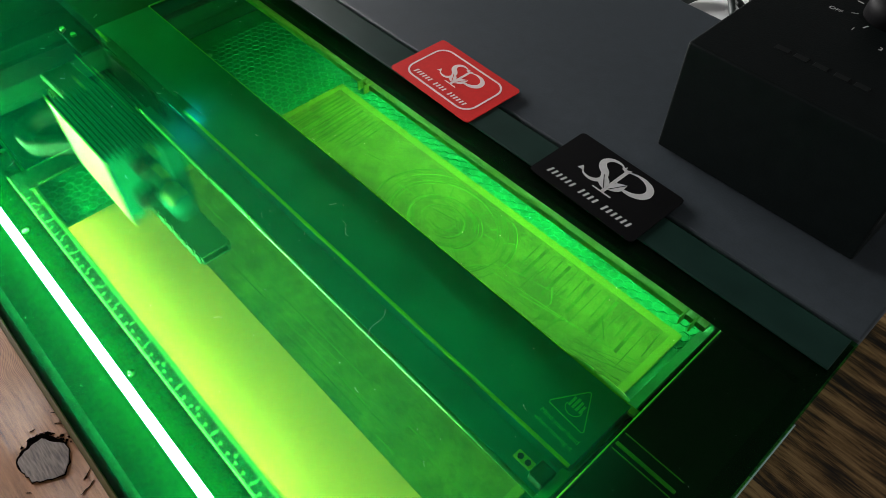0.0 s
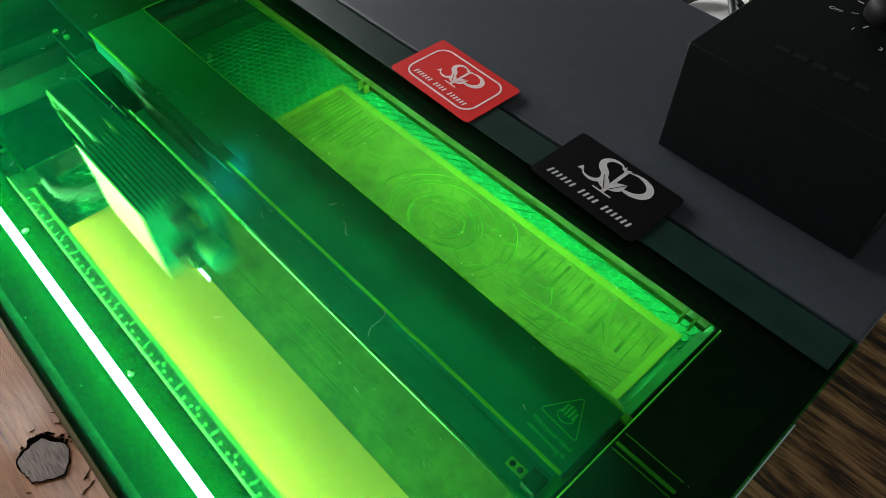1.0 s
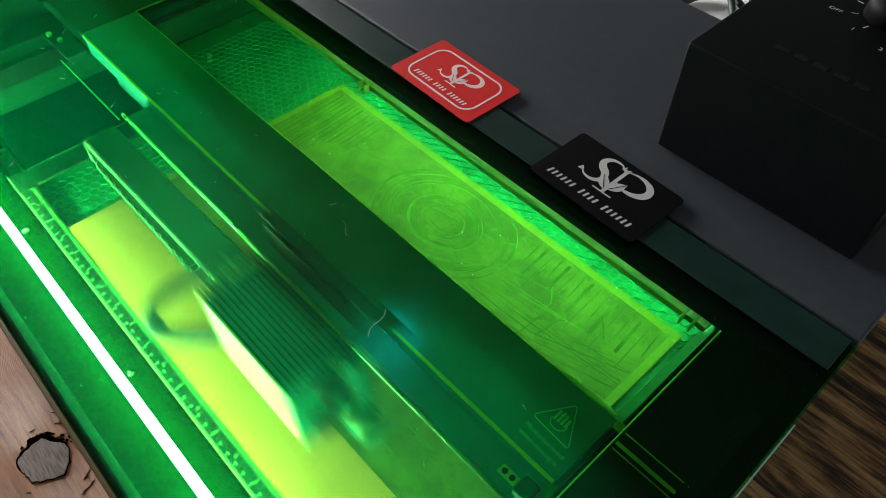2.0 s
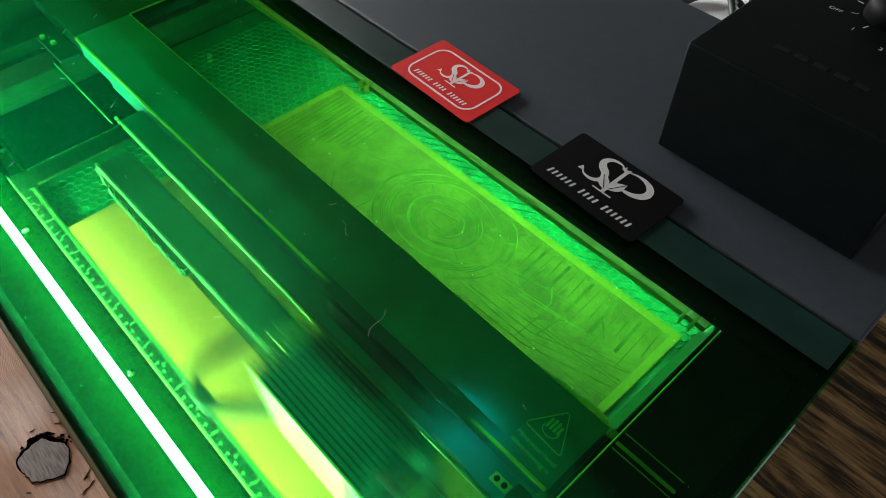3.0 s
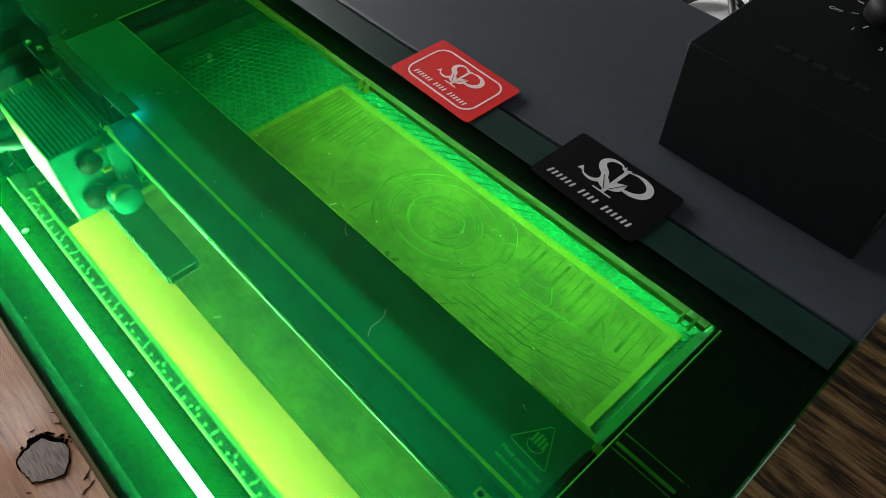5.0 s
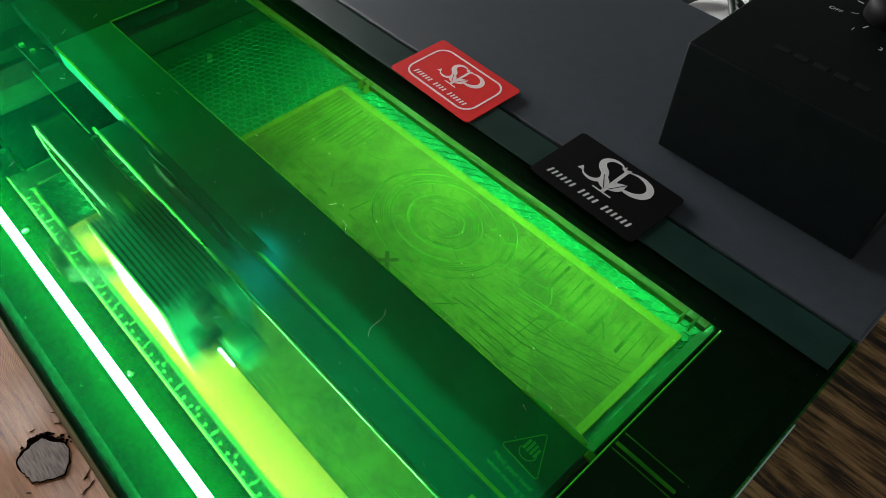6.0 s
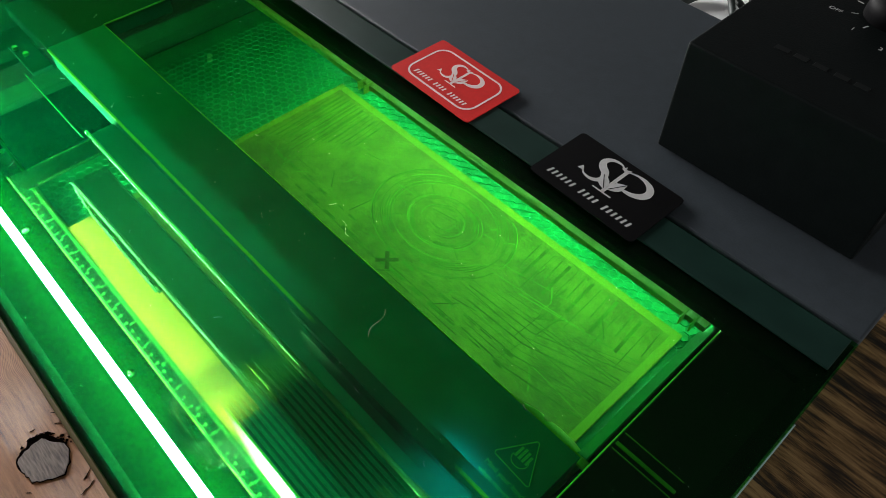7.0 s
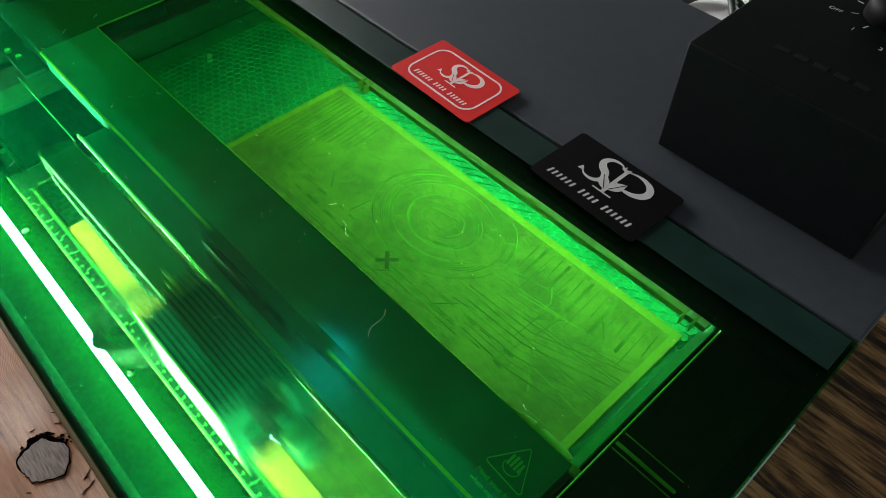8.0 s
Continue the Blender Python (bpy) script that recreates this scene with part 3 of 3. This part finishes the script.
    for x in (-0.0908, -0.0855):
        part("hole", rod((x, -0.169, 0.1464), (x, -0.169, 0.1468), 0.0018, 12), BLACK, sw)
    part("switch_block", slab(-0.080, -0.070, -0.176, -0.1645, 0.1457, 0.1540, 0.001), ANOD, g)
    return g


# ---- laser head ----
def laser_head():
    """Origin at the front left top corner, x along the beam, y to the back."""
    h = thing("laser_carriage", "dark finned laser carriage with a pale front plate", "laser carriage", at=(-0.566, -0.227, 0.14))
    part("housing", slab(0, 0.098, 0.0014, 0.054, -0.068, -0.003, 0.002), HEADM, h)
    front = [(0.0, 0.0), (0.0985, 0.0), (0.0985, -0.070), (0.010, -0.064)]
    bm = bmesh.new()
    a = [bm.verts.new((x, 0.0, z)) for x, z in front]
    b = [bm.verts.new((x, 0.0013, z)) for x, z in front]
    bm.faces.new(a)
    bm.faces.new(b[::-1])
    for i in range(4):
        bm.faces.new((a[i], b[i], b[(i + 1) % 4], a[(i + 1) % 4]))
    bmesh.ops.recalc_face_normals(bm, faces=bm.faces)
    part("front_plate", bm, HEADF, h, "pale front plate lit by the lamp strip")
    # floor between the fins is a darker shell tone that holds their shade
    fins = part("fin_block", slab(0.002, 0.096, 0.002, 0.055, -0.0030, -0.0024), FIN_SHADE, h)
    for k in range(14):
        y = 0.0035 + 0.0038 * k
        part("fin", slab(0.002, 0.096, y, y + 0.0018, -0.0024, 0.0008, 0.0004, 1), HEADM, fins)
    # bar added to carry the hood, darkening the beam where only shadow falls
    part("shade_bar", slab(-0.012, 0.112, 0.0602, 0.0690, 0.0205, 0.0245, 0.001), ADDED_DARK, h, "dark bar standing in for the head's shadow on the beam")
    part("carriage", slab(0.005, 0.092, 0.0562, 0.0600, -0.060, 0.0250, 0.001), BLACK, h)
    part("side_plate", slab(0.0982, 0.0996, 0.001, 0.040, -0.069, -0.002, 0.0004, 1), HEADM, h, "dark side plate with round motors")
    for y, z, r in ((0.026, -0.016, 0.0095), (0.020, -0.050, 0.0105)):
        part("motor", rod((0.0996, y, z), (0.108, y, z), r, 24), BLACK, h, smooth=True)
    part("side_block", slab(0.0996, 0.112, 0.041, 0.054, -0.060, -0.004, 0.0015), HEADM, h)
    for z in (-0.010, -0.032):
        part("bright_tab", slab(0.1000, 0.1035, 0.0330, 0.0400, z - 0.0012, z + 0.0012, 0.0004, 1), EDGE, h)
    for x in (0.113, 0.125):
        part("flange", rod((x, 0.036, -0.050), (x + 0.003, 0.036, -0.050), 0.012, 24), HEADM, h, smooth=True)
    part("roller", rod((0.116, 0.036, -0.050), (0.125, 0.036, -0.050), 0.0095, 24), HEADF, h, smooth=True)
    part("bright_tab", slab(0.118, 0.128, 0.0455, 0.0475, 0.0162, 0.0180, 0.0004, 1), EDGE, h)
    part("bright_tab", slab(-0.016, -0.002, 0.0300, 0.0325, -0.006, -0.004, 0.0004, 1), EDGE, h)
    part("bright_tab", slab(-0.014, -0.006, 0.0480, 0.0495, -0.004, -0.002, 0.0004, 1), EDGE, h)
    part("nozzle", rod((0.083, 0.030, -0.069), (0.083, 0.030, -0.086), 0.009, 20, r2=0.0045), ANOD, h, smooth=True)
    part("burn_spot", slab(0.0815, 0.0845, 0.0288, 0.0312, -0.1079, -0.1072, 0.0003, 1), SPOT, h, "glowing burn spot of the laser")
    part("cable", tube([(-0.052, 0.040, -0.050), (-0.058, 0.020, -0.053), (-0.0605, 0.001, -0.054), (-0.0595, -0.013, -0.055), (-0.050, -0.0235, -0.055), (-0.031, -0.0245, -0.054), (-0.0145, -0.012, -0.052), (0.002, 0.006, -0.050)], 0.0055), RUBBER, h, "black looped cable", smooth=True)
    # blue emitter and its hood are added to imitate the laser's reflected glow
    roof = part("emitter_hood", slab(0.100, 0.130, 0.0602, 0.0715, 0.0262, 0.0272, 0.0004, 1), ADDED_DARK, h)
    part("glow_emitter", slab(0.108, 0.128, 0.0608, 0.0710, 0.0250, 0.0261), LASER_GLOW, roof, "added blue emitter for the laser's reflected glow")
    part("chain_bracket", slab(-0.045, 0.0, 0.034, 0.056, -0.052, -0.048, 0.001), EDGE, h)
    return h


def head_x(t):
    """The head sweeps to and fro at an even pace between two turning lines."""
    left, right, half = -0.606, -0.181, 0.4098
    if t < 0.055:
        return -0.566 - 0.046 * t / 0.055
    if t < 0.485:
        return -0.612 + (right + 0.612) * (t - 0.055) / 0.43
    k, u = divmod(t - 0.485, half)
    u /= half
    return right + (left - right) * (u if int(k) % 2 == 0 else 1 - u)


CREEP = 0.0061
LINKS = 35
PITCH = 0.012


def cable_chain():
    c = thing("cable_chain", "dark flat plastic cable drag chain beside the head", "cable chain")
    bm = slab(-0.0040, 0.0040, -0.015, -0.0130, -0.005, 0.005, 0.0008, 1)
    slab(-0.0040, 0.0040, 0.0130, 0.015, -0.005, 0.005, 0.0008, 1, bm=bm)
    slab(-0.0062, 0.0062, -0.013, 0.013, 0.0034, 0.0046, bm=bm)
    slab(-0.0062, 0.0062, -0.013, 0.013, -0.0046, -0.0034, bm=bm)
    slab(-0.0064, 0.0064, -0.0128, -0.0118, -0.0026, 0.0026, bm=bm)
    slab(-0.0064, 0.0064, 0.0118, 0.0128, -0.0026, 0.0026, bm=bm)
    me = mesh_of(bm, CHAINM)
    out = []
    for i in range(LINKS):
        ob = new("link", me)
        ob.parent = c
        out.append(ob)
    return c, out


def link_pose(i, t):
    hx = head_x(t)
    xa = hx - 0.040
    xb = -0.505 + 0.5 * (hx + 0.189)
    r, zlo, zb = 0.016, 0.046, 0.078
    za = 0.092
    y = -0.187
    top = math.hypot(xa - xb, za - zb)
    s = (i + 0.5) * PITCH
    if s < top:
        f = s / top
        return pose(xa + (xb - xa) * f, y, za + (zb - za) * f, 0, -math.degrees(math.atan2(za - zb, xa - xb)), 0)
    s -= top
    if s < math.pi * r:
        a = s / r
        return pose(xb - r * math.sin(a), y, zb - r + r * math.cos(a), 0, -math.degrees(a), 0)
    s -= math.pi * r
    return pose(xb + s, y, zb - 2 * r, 0, -180, 0)


# ---- work piece ----
def wood_sheet():
    w = thing("wood_sheet", "thin wooden sheet half engraved by the laser", "wood sheet")
    part("board", slab(-0.541, -0.0988, -0.2660, 0.0445, 0.0284, 0.0310, 0.0004, 1), MARGIN, w)
    part("engraved_area", slab(-0.5330, -0.1060, -0.2640, 0.0365, 0.0310, 0.0313), ENGRAVED, w, "brown engraved area with fine ornament")
    rnd = random.Random(8)
    bm = bmesh.new()
    z0, z1 = 0.0313, 0.03138
    cx, cy = -0.319, -0.012

    def line(path, width):
        if len(path) == 2 and rnd.random() < 0.5:
            path = [path[0], ((path[0][0] + path[1][0]) / 2 + 0.0004, (path[0][1] + path[1][1]) / 2), path[1]]
        inside = [(min(max(u, -0.532), -0.107), min(max(v, -0.24), 0.0325)) for u, v in path]
        band(inside, width, z0, z1, bm=bm)
    def ornament():
        for k in range(26):
            r = rnd.choice((0.012, 0.021, 0.034, 0.037, 0.049, 0.053, 0.062, 0.070)) + rnd.uniform(-0.0012, 0.0012)
            a0 = rnd.uniform(0, 360)
            a1 = a0 + rnd.uniform(25, 150)
            line([(cx + 1.06 * r * math.cos(radians(a)), cy + 0.82 * r * math.sin(radians(a))) for a in np.linspace(a0, a1, 20)], rnd.uniform(0.0003, 0.0010))
        for k in range(4):
            y1 = rnd.uniform(-0.075, 0.03)
            x0 = rnd.uniform(-0.27, -0.17)
            line([(x0, -0.040 + 0.55 * (y1 + 0.035)), (-0.14, -0.037 + 0.85 * (y1 + 0.035)), (-0.107, y1)], rnd.uniform(0.0003, 0.0009))
        for k in range(7):
            x = rnd.uniform(-0.528, -0.475)
            line([(x, 0.032), (x + 0.003, -0.01), (x + 0.005, rnd.uniform(-0.07, -0.02))], rnd.uniform(0.0003, 0.0010))
        for k in range(30):
            x, y = rnd.uniform(-0.50, -0.12), rnd.uniform(-0.12, 0.03)
            a = rnd.choice((0.15, 0.75, 1.5, 2.3)) + rnd.uniform(-0.1, 0.1)
            l = rnd.uniform(0.006, 0.03)
            line([(x, y), (x + l * math.cos(a), y + l * math.sin(a))], rnd.uniform(0.0003, 0.0012))
        for k in range(40):
            x, y = rnd.uniform(-0.52, -0.16), rnd.uniform(-0.235, -0.06)
            line([(x, y), (x + rnd.uniform(0.01, 0.09), y + rnd.uniform(-0.001, 0.001))], rnd.uniform(0.0003, 0.0008))
    ornament()
    tagged(part("engraved_lines", bm, BURNT, w), kind="stuff")
    bm = bmesh.new()
    z0, z1 = 0.0313, 0.03136
    ornament()
    tagged(part("score_lines", bm, SCORE, w), kind="stuff")
    # burnt shapes: rings of close lines, spokes, bars and a fan of long rays
    bm = bmesh.new()
    step = 0
    shapes = []
    for r in (0.018, 0.029, 0.0305, 0.032, 0.052, 0.0545, 0.057, 0.0595, 0.068, 0.0695):
        for a0 in (15, 105, 195, 285):
            a0 += rnd.uniform(-18, 18)
            shapes.append(([(cx + 1.06 * r * math.cos(radians(a)), cy + 0.82 * r * math.sin(radians(a))) for a in np.linspace(a0, a0 + 62, 16)], rnd.uniform(0.0005, 0.0013)))
    for k in range(14):
        a = radians(14 + 26 * k)
        shapes.append(([(cx + 0.034 * math.cos(a), cy + 0.026 * math.sin(a)), (cx + 0.051 * math.cos(a), cy + 0.040 * math.sin(a))], 0.0010))
    for k in range(16):
        x = -0.240 + 0.0085 * k
        shapes.append(([(x, 0.034), (x + 0.003, 0.004 - 0.012 * (k % 3))], (0.0012, 0.0030, 0.0008)[k % 3]))
    for k in range(14):
        x = -0.529 + 0.0056 * k
        shapes.append(([(x, 0.034), (x + 0.004, -0.060 + 0.004 * k)], (0.0008, 0.0018)[k % 2]))
    for k in range(8):
        f = k / 7
        shapes.append(([(-0.255 + 0.030 * f, -0.040 - 0.040 * f), (-0.185 + 0.01 * f, -0.036 - 0.045 * f), (-0.1085, -0.006 - 0.066 * f)], (0.0004, 0.0009, 0.0005, 0.0012)[k % 4]))
    for k in range(40):
        x, y = -0.50 + 0.024 * (k % 14) + rnd.uniform(-0.004, 0.004), -0.070 - 0.013 * (k // 14)
        shapes.append(([(x, y), (x + rnd.uniform(0.008, 0.020), y)], rnd.uniform(0.0008, 0.0035)))
    for path, wide in shapes:
        step += 1
        band([(min(max(u, -0.531), -0.108), min(max(v, -0.24), 0.0320)) for u, v in path], wide, 0.0313, 0.03131 + 0.0000008 * step, bm=bm)
    tagged(part("broad_burns", bm, WASH, w), kind="stuff")
    bm = slab(-0.0100, 0.0100, -0.0018, 0.0018, 0.0313, 0.0315)
    slab(-0.0018, 0.0018, -0.0100, 0.0100, 0.0313, 0.0315, bm=bm)
    bmesh.ops.rotate(bm, verts=bm.verts, cent=(0, 0, 0), matrix=Matrix.Rotation(radians(48), 3, "Z"))
    bmesh.ops.translate(bm, verts=bm.verts, vec=(-0.3188, -0.0789, 0))
    part("cross_mark", bm, CROSS, w)
    fresh = part("fresh_wood", slab(-0.5412, -0.0986, -0.2680, -0.1960, 0.0313, 0.0317), RAW, w, "bare yellow wood not yet engraved")
    return w, fresh


# ---- on top ----
def card(name, label, coat, ink, m, big):
    c = thing(name, label, "business card", group="sign cards on the engraver")
    c.matrix_basis = m
    part("plate", prism(rounded(0.086, 0.054, 0.0032), 0.0, 0.0008), coat, c)
    z0, z1 = 0.0008, 0.00095
    if not big:
        fr = [(x + 0.0085, y + 0.0065) for x, y in rounded(0.069, 0.041, 0.010, 10)]
        part("frame_line", band(fr, 0.0015, z0, z1, True), ink, c)
    k = 1.35 if big else 1.02
    cx, cy = 0.0445, 0.0310
    if big:
        cy = 0.0335

    def P(u, v):
        return (cx + u * k, cy + v * k)
    bm = bmesh.new()
    # emblem: a swung ribbon, an open ring and two leaves
    s_path = [P(u, v) for u, v in ((-0.0005, 0.0085), (-0.004, 0.0112), (-0.009, 0.0105), (-0.0115, 0.007), (-0.010, 0.0035), (-0.006, 0.0005), (-0.0045, -0.004), (-0.008, -0.0075), (-0.0135, -0.007), (-0.0165, -0.003))]
    fine = []
    for i in range(len(s_path) - 1):
        p0, p1, p2, p3 = (Vector(s_path[max(0, min(len(s_path) - 1, i + q))]) for q in (-1, 0, 1, 2))
        for q in range(5):
            t = q / 5
            v = 0.5 * ((2 * p1) + (p2 - p0) * t + (2 * p0 - 5 * p1 + 4 * p2 - p3) * t * t + (3 * p1 - p0 - 3 * p2 + p3) * t ** 3)
            fine.append((v.x, v.y))
    band(fine, lambda s: k * (0.0006 + 0.0034 * math.sin(math.pi * s) ** 2), z0, z1, bm=bm)
    ring = [P(0.0078 + 0.0092 * math.cos(a), 0.0044 + 0.0066 * math.sin(a)) for a in np.linspace(radians(140), radians(-145), 30)]
    band(ring, lambda s: k * (0.0006 + 0.0034 * math.sin(math.pi * s) ** 2), z0, z1, bm=bm)
    band([P(-0.0045, -0.0105), P(0.0065, -0.0105)], 0.0008 * k, z0, z1, bm=bm)
    band([P(0.0010, -0.0105), P(0.0008, 0.0095)], 0.0019 * k, z0, z1, bm=bm)
    part("emblem", bm, ink, c)
    for tip in (((-0.0165, -0.0030), (-0.0178, -0.0062), (-0.0148, -0.0056)), ((-0.0002, 0.0088), (-0.0012, 0.0118), (-0.0026, 0.0090)), ((-0.0020, 0.0090), (0.0022, 0.0112), (0.0022, 0.0098))):
        part("serif", prism([P(u, v) for u, v in tip], z0, z1 + 0.00005), ink, c)
    for a, l, ox, oy in ((62, 0.0105, 0.0018, -0.0075), (128, 0.0105, 0.0005, -0.0085)):
        d = Vector((math.cos(radians(a)), math.sin(radians(a))))
        n = Vector((-d.y, d.x))
        pts = []
        for s in np.linspace(0, 1, 9):
            pts.append(Vector((ox, oy)) + d * l * s + n * 0.0027 * math.sin(math.pi * s))
        for s in np.linspace(1, 0, 9)[1:-1]:
            pts.append(Vector((ox, oy)) + d * l * s - n * 0.0027 * math.sin(math.pi * s))
        part("leaf", prism([P(p.x, p.y) for p in pts], z0, z1 + 0.0001), ink, c)
        part("leaf_vein", band([P(ox + d.x * l * s, oy + d.y * l * s) for s in (0.05, 0.5, 0.95)], 0.0004 * k, z1 + 0.0001, z1 + 0.0002), coat, c)
    # illegible line of letters as bars
    x0, x1, y = (0.0085, 0.0775, 0.0100) if big else (0.0150, 0.0710, 0.0125)
    slots = 6 + 1 + 4 + 1 + 6
    step = (x1 - x0) / slots
    hgt = 0.0046 if big else 0.0037
    i = 0
    for n in (6, 4, 6):
        for q in range(n):
            xx = x0 + (i + 0.5) * step
            tall = hgt * (1.0 if q else 1.15)
            b2 = slab(xx - step * 0.21, xx + step * 0.21, y - tall / 2, y + tall / 2, z0, z1)
            for v in b2.verts:
                v.co.x += (v.co.y - y) * 0.2
            part("bar", b2, ink, c)
            i += 1
        i += 1
    return c


def air_box():
    b = thing("air_pump_box", "black air pump box with a control knob", "air pump")
    x0, x1, y0, y1, z0, z1 = -0.1712, -0.0310, 0.0485, 0.2080, H, H + 0.0829
    part("case", slab(x0, x1, y0, y1, z0 + 0.0015, z1, 0.0016, 3), BOXTOP, b)
    for x in (x0 + 0.012, x1 - 0.012):
        for y in (y0 + 0.012, y1 - 0.012):
            part("foot", rod((x, y, z0), (x, y, z0 + 0.0016), 0.006, 16), RUBBER, b)
    kx, ky = -0.0985, 0.1630
    k = part("knob", rod((kx, ky, z1), (kx, ky, z1 + 0.016), 0.0185, 48, r2=0.0175), CARDBLACK, b, smooth=True)
    part("knob_grip", slab(kx - 0.003, kx + 0.003, ky - 0.0145, ky + 0.0145, z1 + 0.016, z1 + 0.021, 0.001), CARDBLACK, k)
    lettering("wording", "OFF", 0.0050, pose(-0.1285, 0.1445, z1, 0, 0, 0), GREYPRINT, b)
    lettering("number", "1", 0.0048, pose(-0.1110, 0.1320, z1, 0, 0, 0), GREYPRINT, b)
    lettering("number", "2", 0.0048, pose(-0.0895, 0.1240, z1, 0, 0, 0), GREYPRINT, b)
    for a in (174, 212, 250, 288):
        d = Vector((math.cos(radians(a)), math.sin(radians(a))))
        p, q = Vector((kx, ky)) + d * 0.0212, Vector((kx, ky)) + d * 0.0255
        part("dial_mark", band([tuple(p), tuple(q)], 0.0010, z1, z1 + 0.0001), GREYPRINT, b)
    # raised emblem as plain bars
    for x in (-0.1290, -0.1170, -0.1050, -0.0920, -0.0800):
        part("emblem_bar", slab(x - 0.0042, x + 0.0042, 0.0806, 0.0854, z1 - 0.0002, z1 + 0.0003, 0.0002, 1), BOXMARK, b)
    return b


def back_things():
    """A white board behind the engraver and cables beside it."""
    w = thing("white_panel", "white panel lying behind the engraver", "panel")
    part("sheet", slab(-0.75, 0.2, 0.26, 0.60, 0.0, 0.012, 0.002), WHITEW, w)
    for dx, dy, dz in ((0.0, 0.0, 0.0), (0.004, 0.016, 0.006), (-0.020, -0.004, 0.012)):
        c = thing("cable", "black looped power cable behind the engraver", "cable", group="cables behind the engraver")
        pts = [(-0.43, 0.40, 0.0165), (-0.40 + dx, 0.47, 0.0165), (-0.385 + dx, 0.505 + dy, 0.018 + dz), (-0.365 + dx, 0.522 + dy, 0.022 + dz), (-0.340 + dx, 0.518 + dy, 0.022 + dz), (-0.315 + dx, 0.495, 0.018), (-0.29 + dx, 0.44, 0.0165)]
        part("cord", tube(pts, 0.0042), RUBBER, c, smooth=True)


def lid_dust():
    rnd = random.Random(11)
    bm = bmesh.new()
    for i in range(280):
        x, y = rnd.uniform(-0.66, -0.005), rnd.uniform(-0.33, -0.035)
        r = rnd.uniform(0.00005, 0.00016)
        slab(x - r, x + r, y - r * rnd.uniform(0.6, 1.6), y + r, H, H + 0.0001, bm=bm)
    d = new("dust_specks", mesh_of(bm, DUST))
    tagged(d, "pale dust specks on the green lid", "dust", kind="stuff")
    bm = bmesh.new()
    for i in range(26):
        x, y, a = rnd.uniform(-0.60, -0.02), rnd.uniform(-0.325, -0.05), rnd.uniform(0, math.pi)
        l, c = rnd.uniform(0.0008, 0.0035), rnd.uniform(-0.4, 0.4)
        path = [(x + l * u * math.cos(a + c * u), y + l * u * math.sin(a + c * u)) for u in np.linspace(-1, 1, 6)]
        band(path, 0.00007, H, H + 0.00005, bm=bm)
    tagged(new("scratches", mesh_of(bm, DUST)), "faint fine scratches on the green lid", "scratch", kind="stuff")
    for px, py, a, s in ((-0.2558, -0.1544, -0.4, 0.55), (-0.1891, -0.1848, 2.0, 0.85)):
        f = thing("hair", "fine pale hair lying on the lid", "hair", group="hairs on the lid")
        pts = [(px + s * (0.012 * u * math.cos(a) + 0.002 * math.sin(3 * u) * math.sin(a)), py + s * (0.012 * u * math.sin(a) - 0.002 * math.sin(3 * u) * math.cos(a)), H + 0.0002) for u in np.linspace(-1, 1, 13)]
        part("strand", tube(pts, 0.000055, 5), DUST, f, smooth=True)


def scraps():
    """Offcuts that fell on the honeycomb bed."""
    rnd = random.Random(21)
    c = thing("wood_scrap", "small pale ring-shaped offcut on the honeycomb bed", "scrap", group="offcuts on the bed")
    ring = [(-0.5756 + 0.0078 * (1 + 0.10 * math.sin(6 * a)) * math.cos(a), 0.0045 + 0.0066 * (1 + 0.10 * math.sin(6 * a)) * math.sin(a)) for a in np.linspace(0, 2 * math.pi, 41)[:-1]]
    part("offcut", band(ring, 0.0012, 0.0253, 0.0268, True), COMB, c)
    for x, y, a, l in ((-0.592, -0.236, 0.1, 0.010), (-0.583, -0.052, 1.9, 0.013), (-0.566, -0.060, 1.2, 0.011), (-0.603, -0.040, 2.6, 0.008)):
        c = thing("wood_scrap", "thin pale wood splinter on the honeycomb bed", "scrap", group="offcuts on the bed")
        dx, dy = l * math.cos(a), l * math.sin(a)
        part("splinter", band([(x - dx, y - dy), (x + rnd.uniform(-0.001, 0.001), y), (x + dx, y + dy)], 0.0010, 0.0253, 0.0264), COMB, c)


room()
table()
scraps()
engraver()
GANTRY = gantry()
HEAD = laser_head()
CHAIN, CHAIN_LINKS = cable_chain()
SHEET, FRESH = wood_sheet()
card("business_card", "red metal business card with a pale emblem", RED, PINK, pose(-0.3599, -0.0302, H + 0.0022, 0, 0, -1.68), False)
card("business_card", "black metal business card with a silver emblem", CARDBLACK, SILVER, pose(-0.2139, -0.0342, H + 0.0022, 0, 0, -1.86), True)
air_box()
back_things()
lid_dust()


def motions():
    times = [i / 30 for i in range(241)]
    creep = [(t, pose(0, -CREEP * t, 0)) for t in (0.0, 2.0, 4.0, 6.0, 8.0)]
    walk(GANTRY, creep)
    walk(CHAIN, creep)
    walk(FRESH, creep)
    walk(HEAD, [(t, pose(head_x(t), -0.227 - CREEP * t, 0.14)) for t in times])
    for i, ob in enumerate(CHAIN_LINKS):
        walk(ob, [(t, link_pose(i, t)) for t in times])


motions()
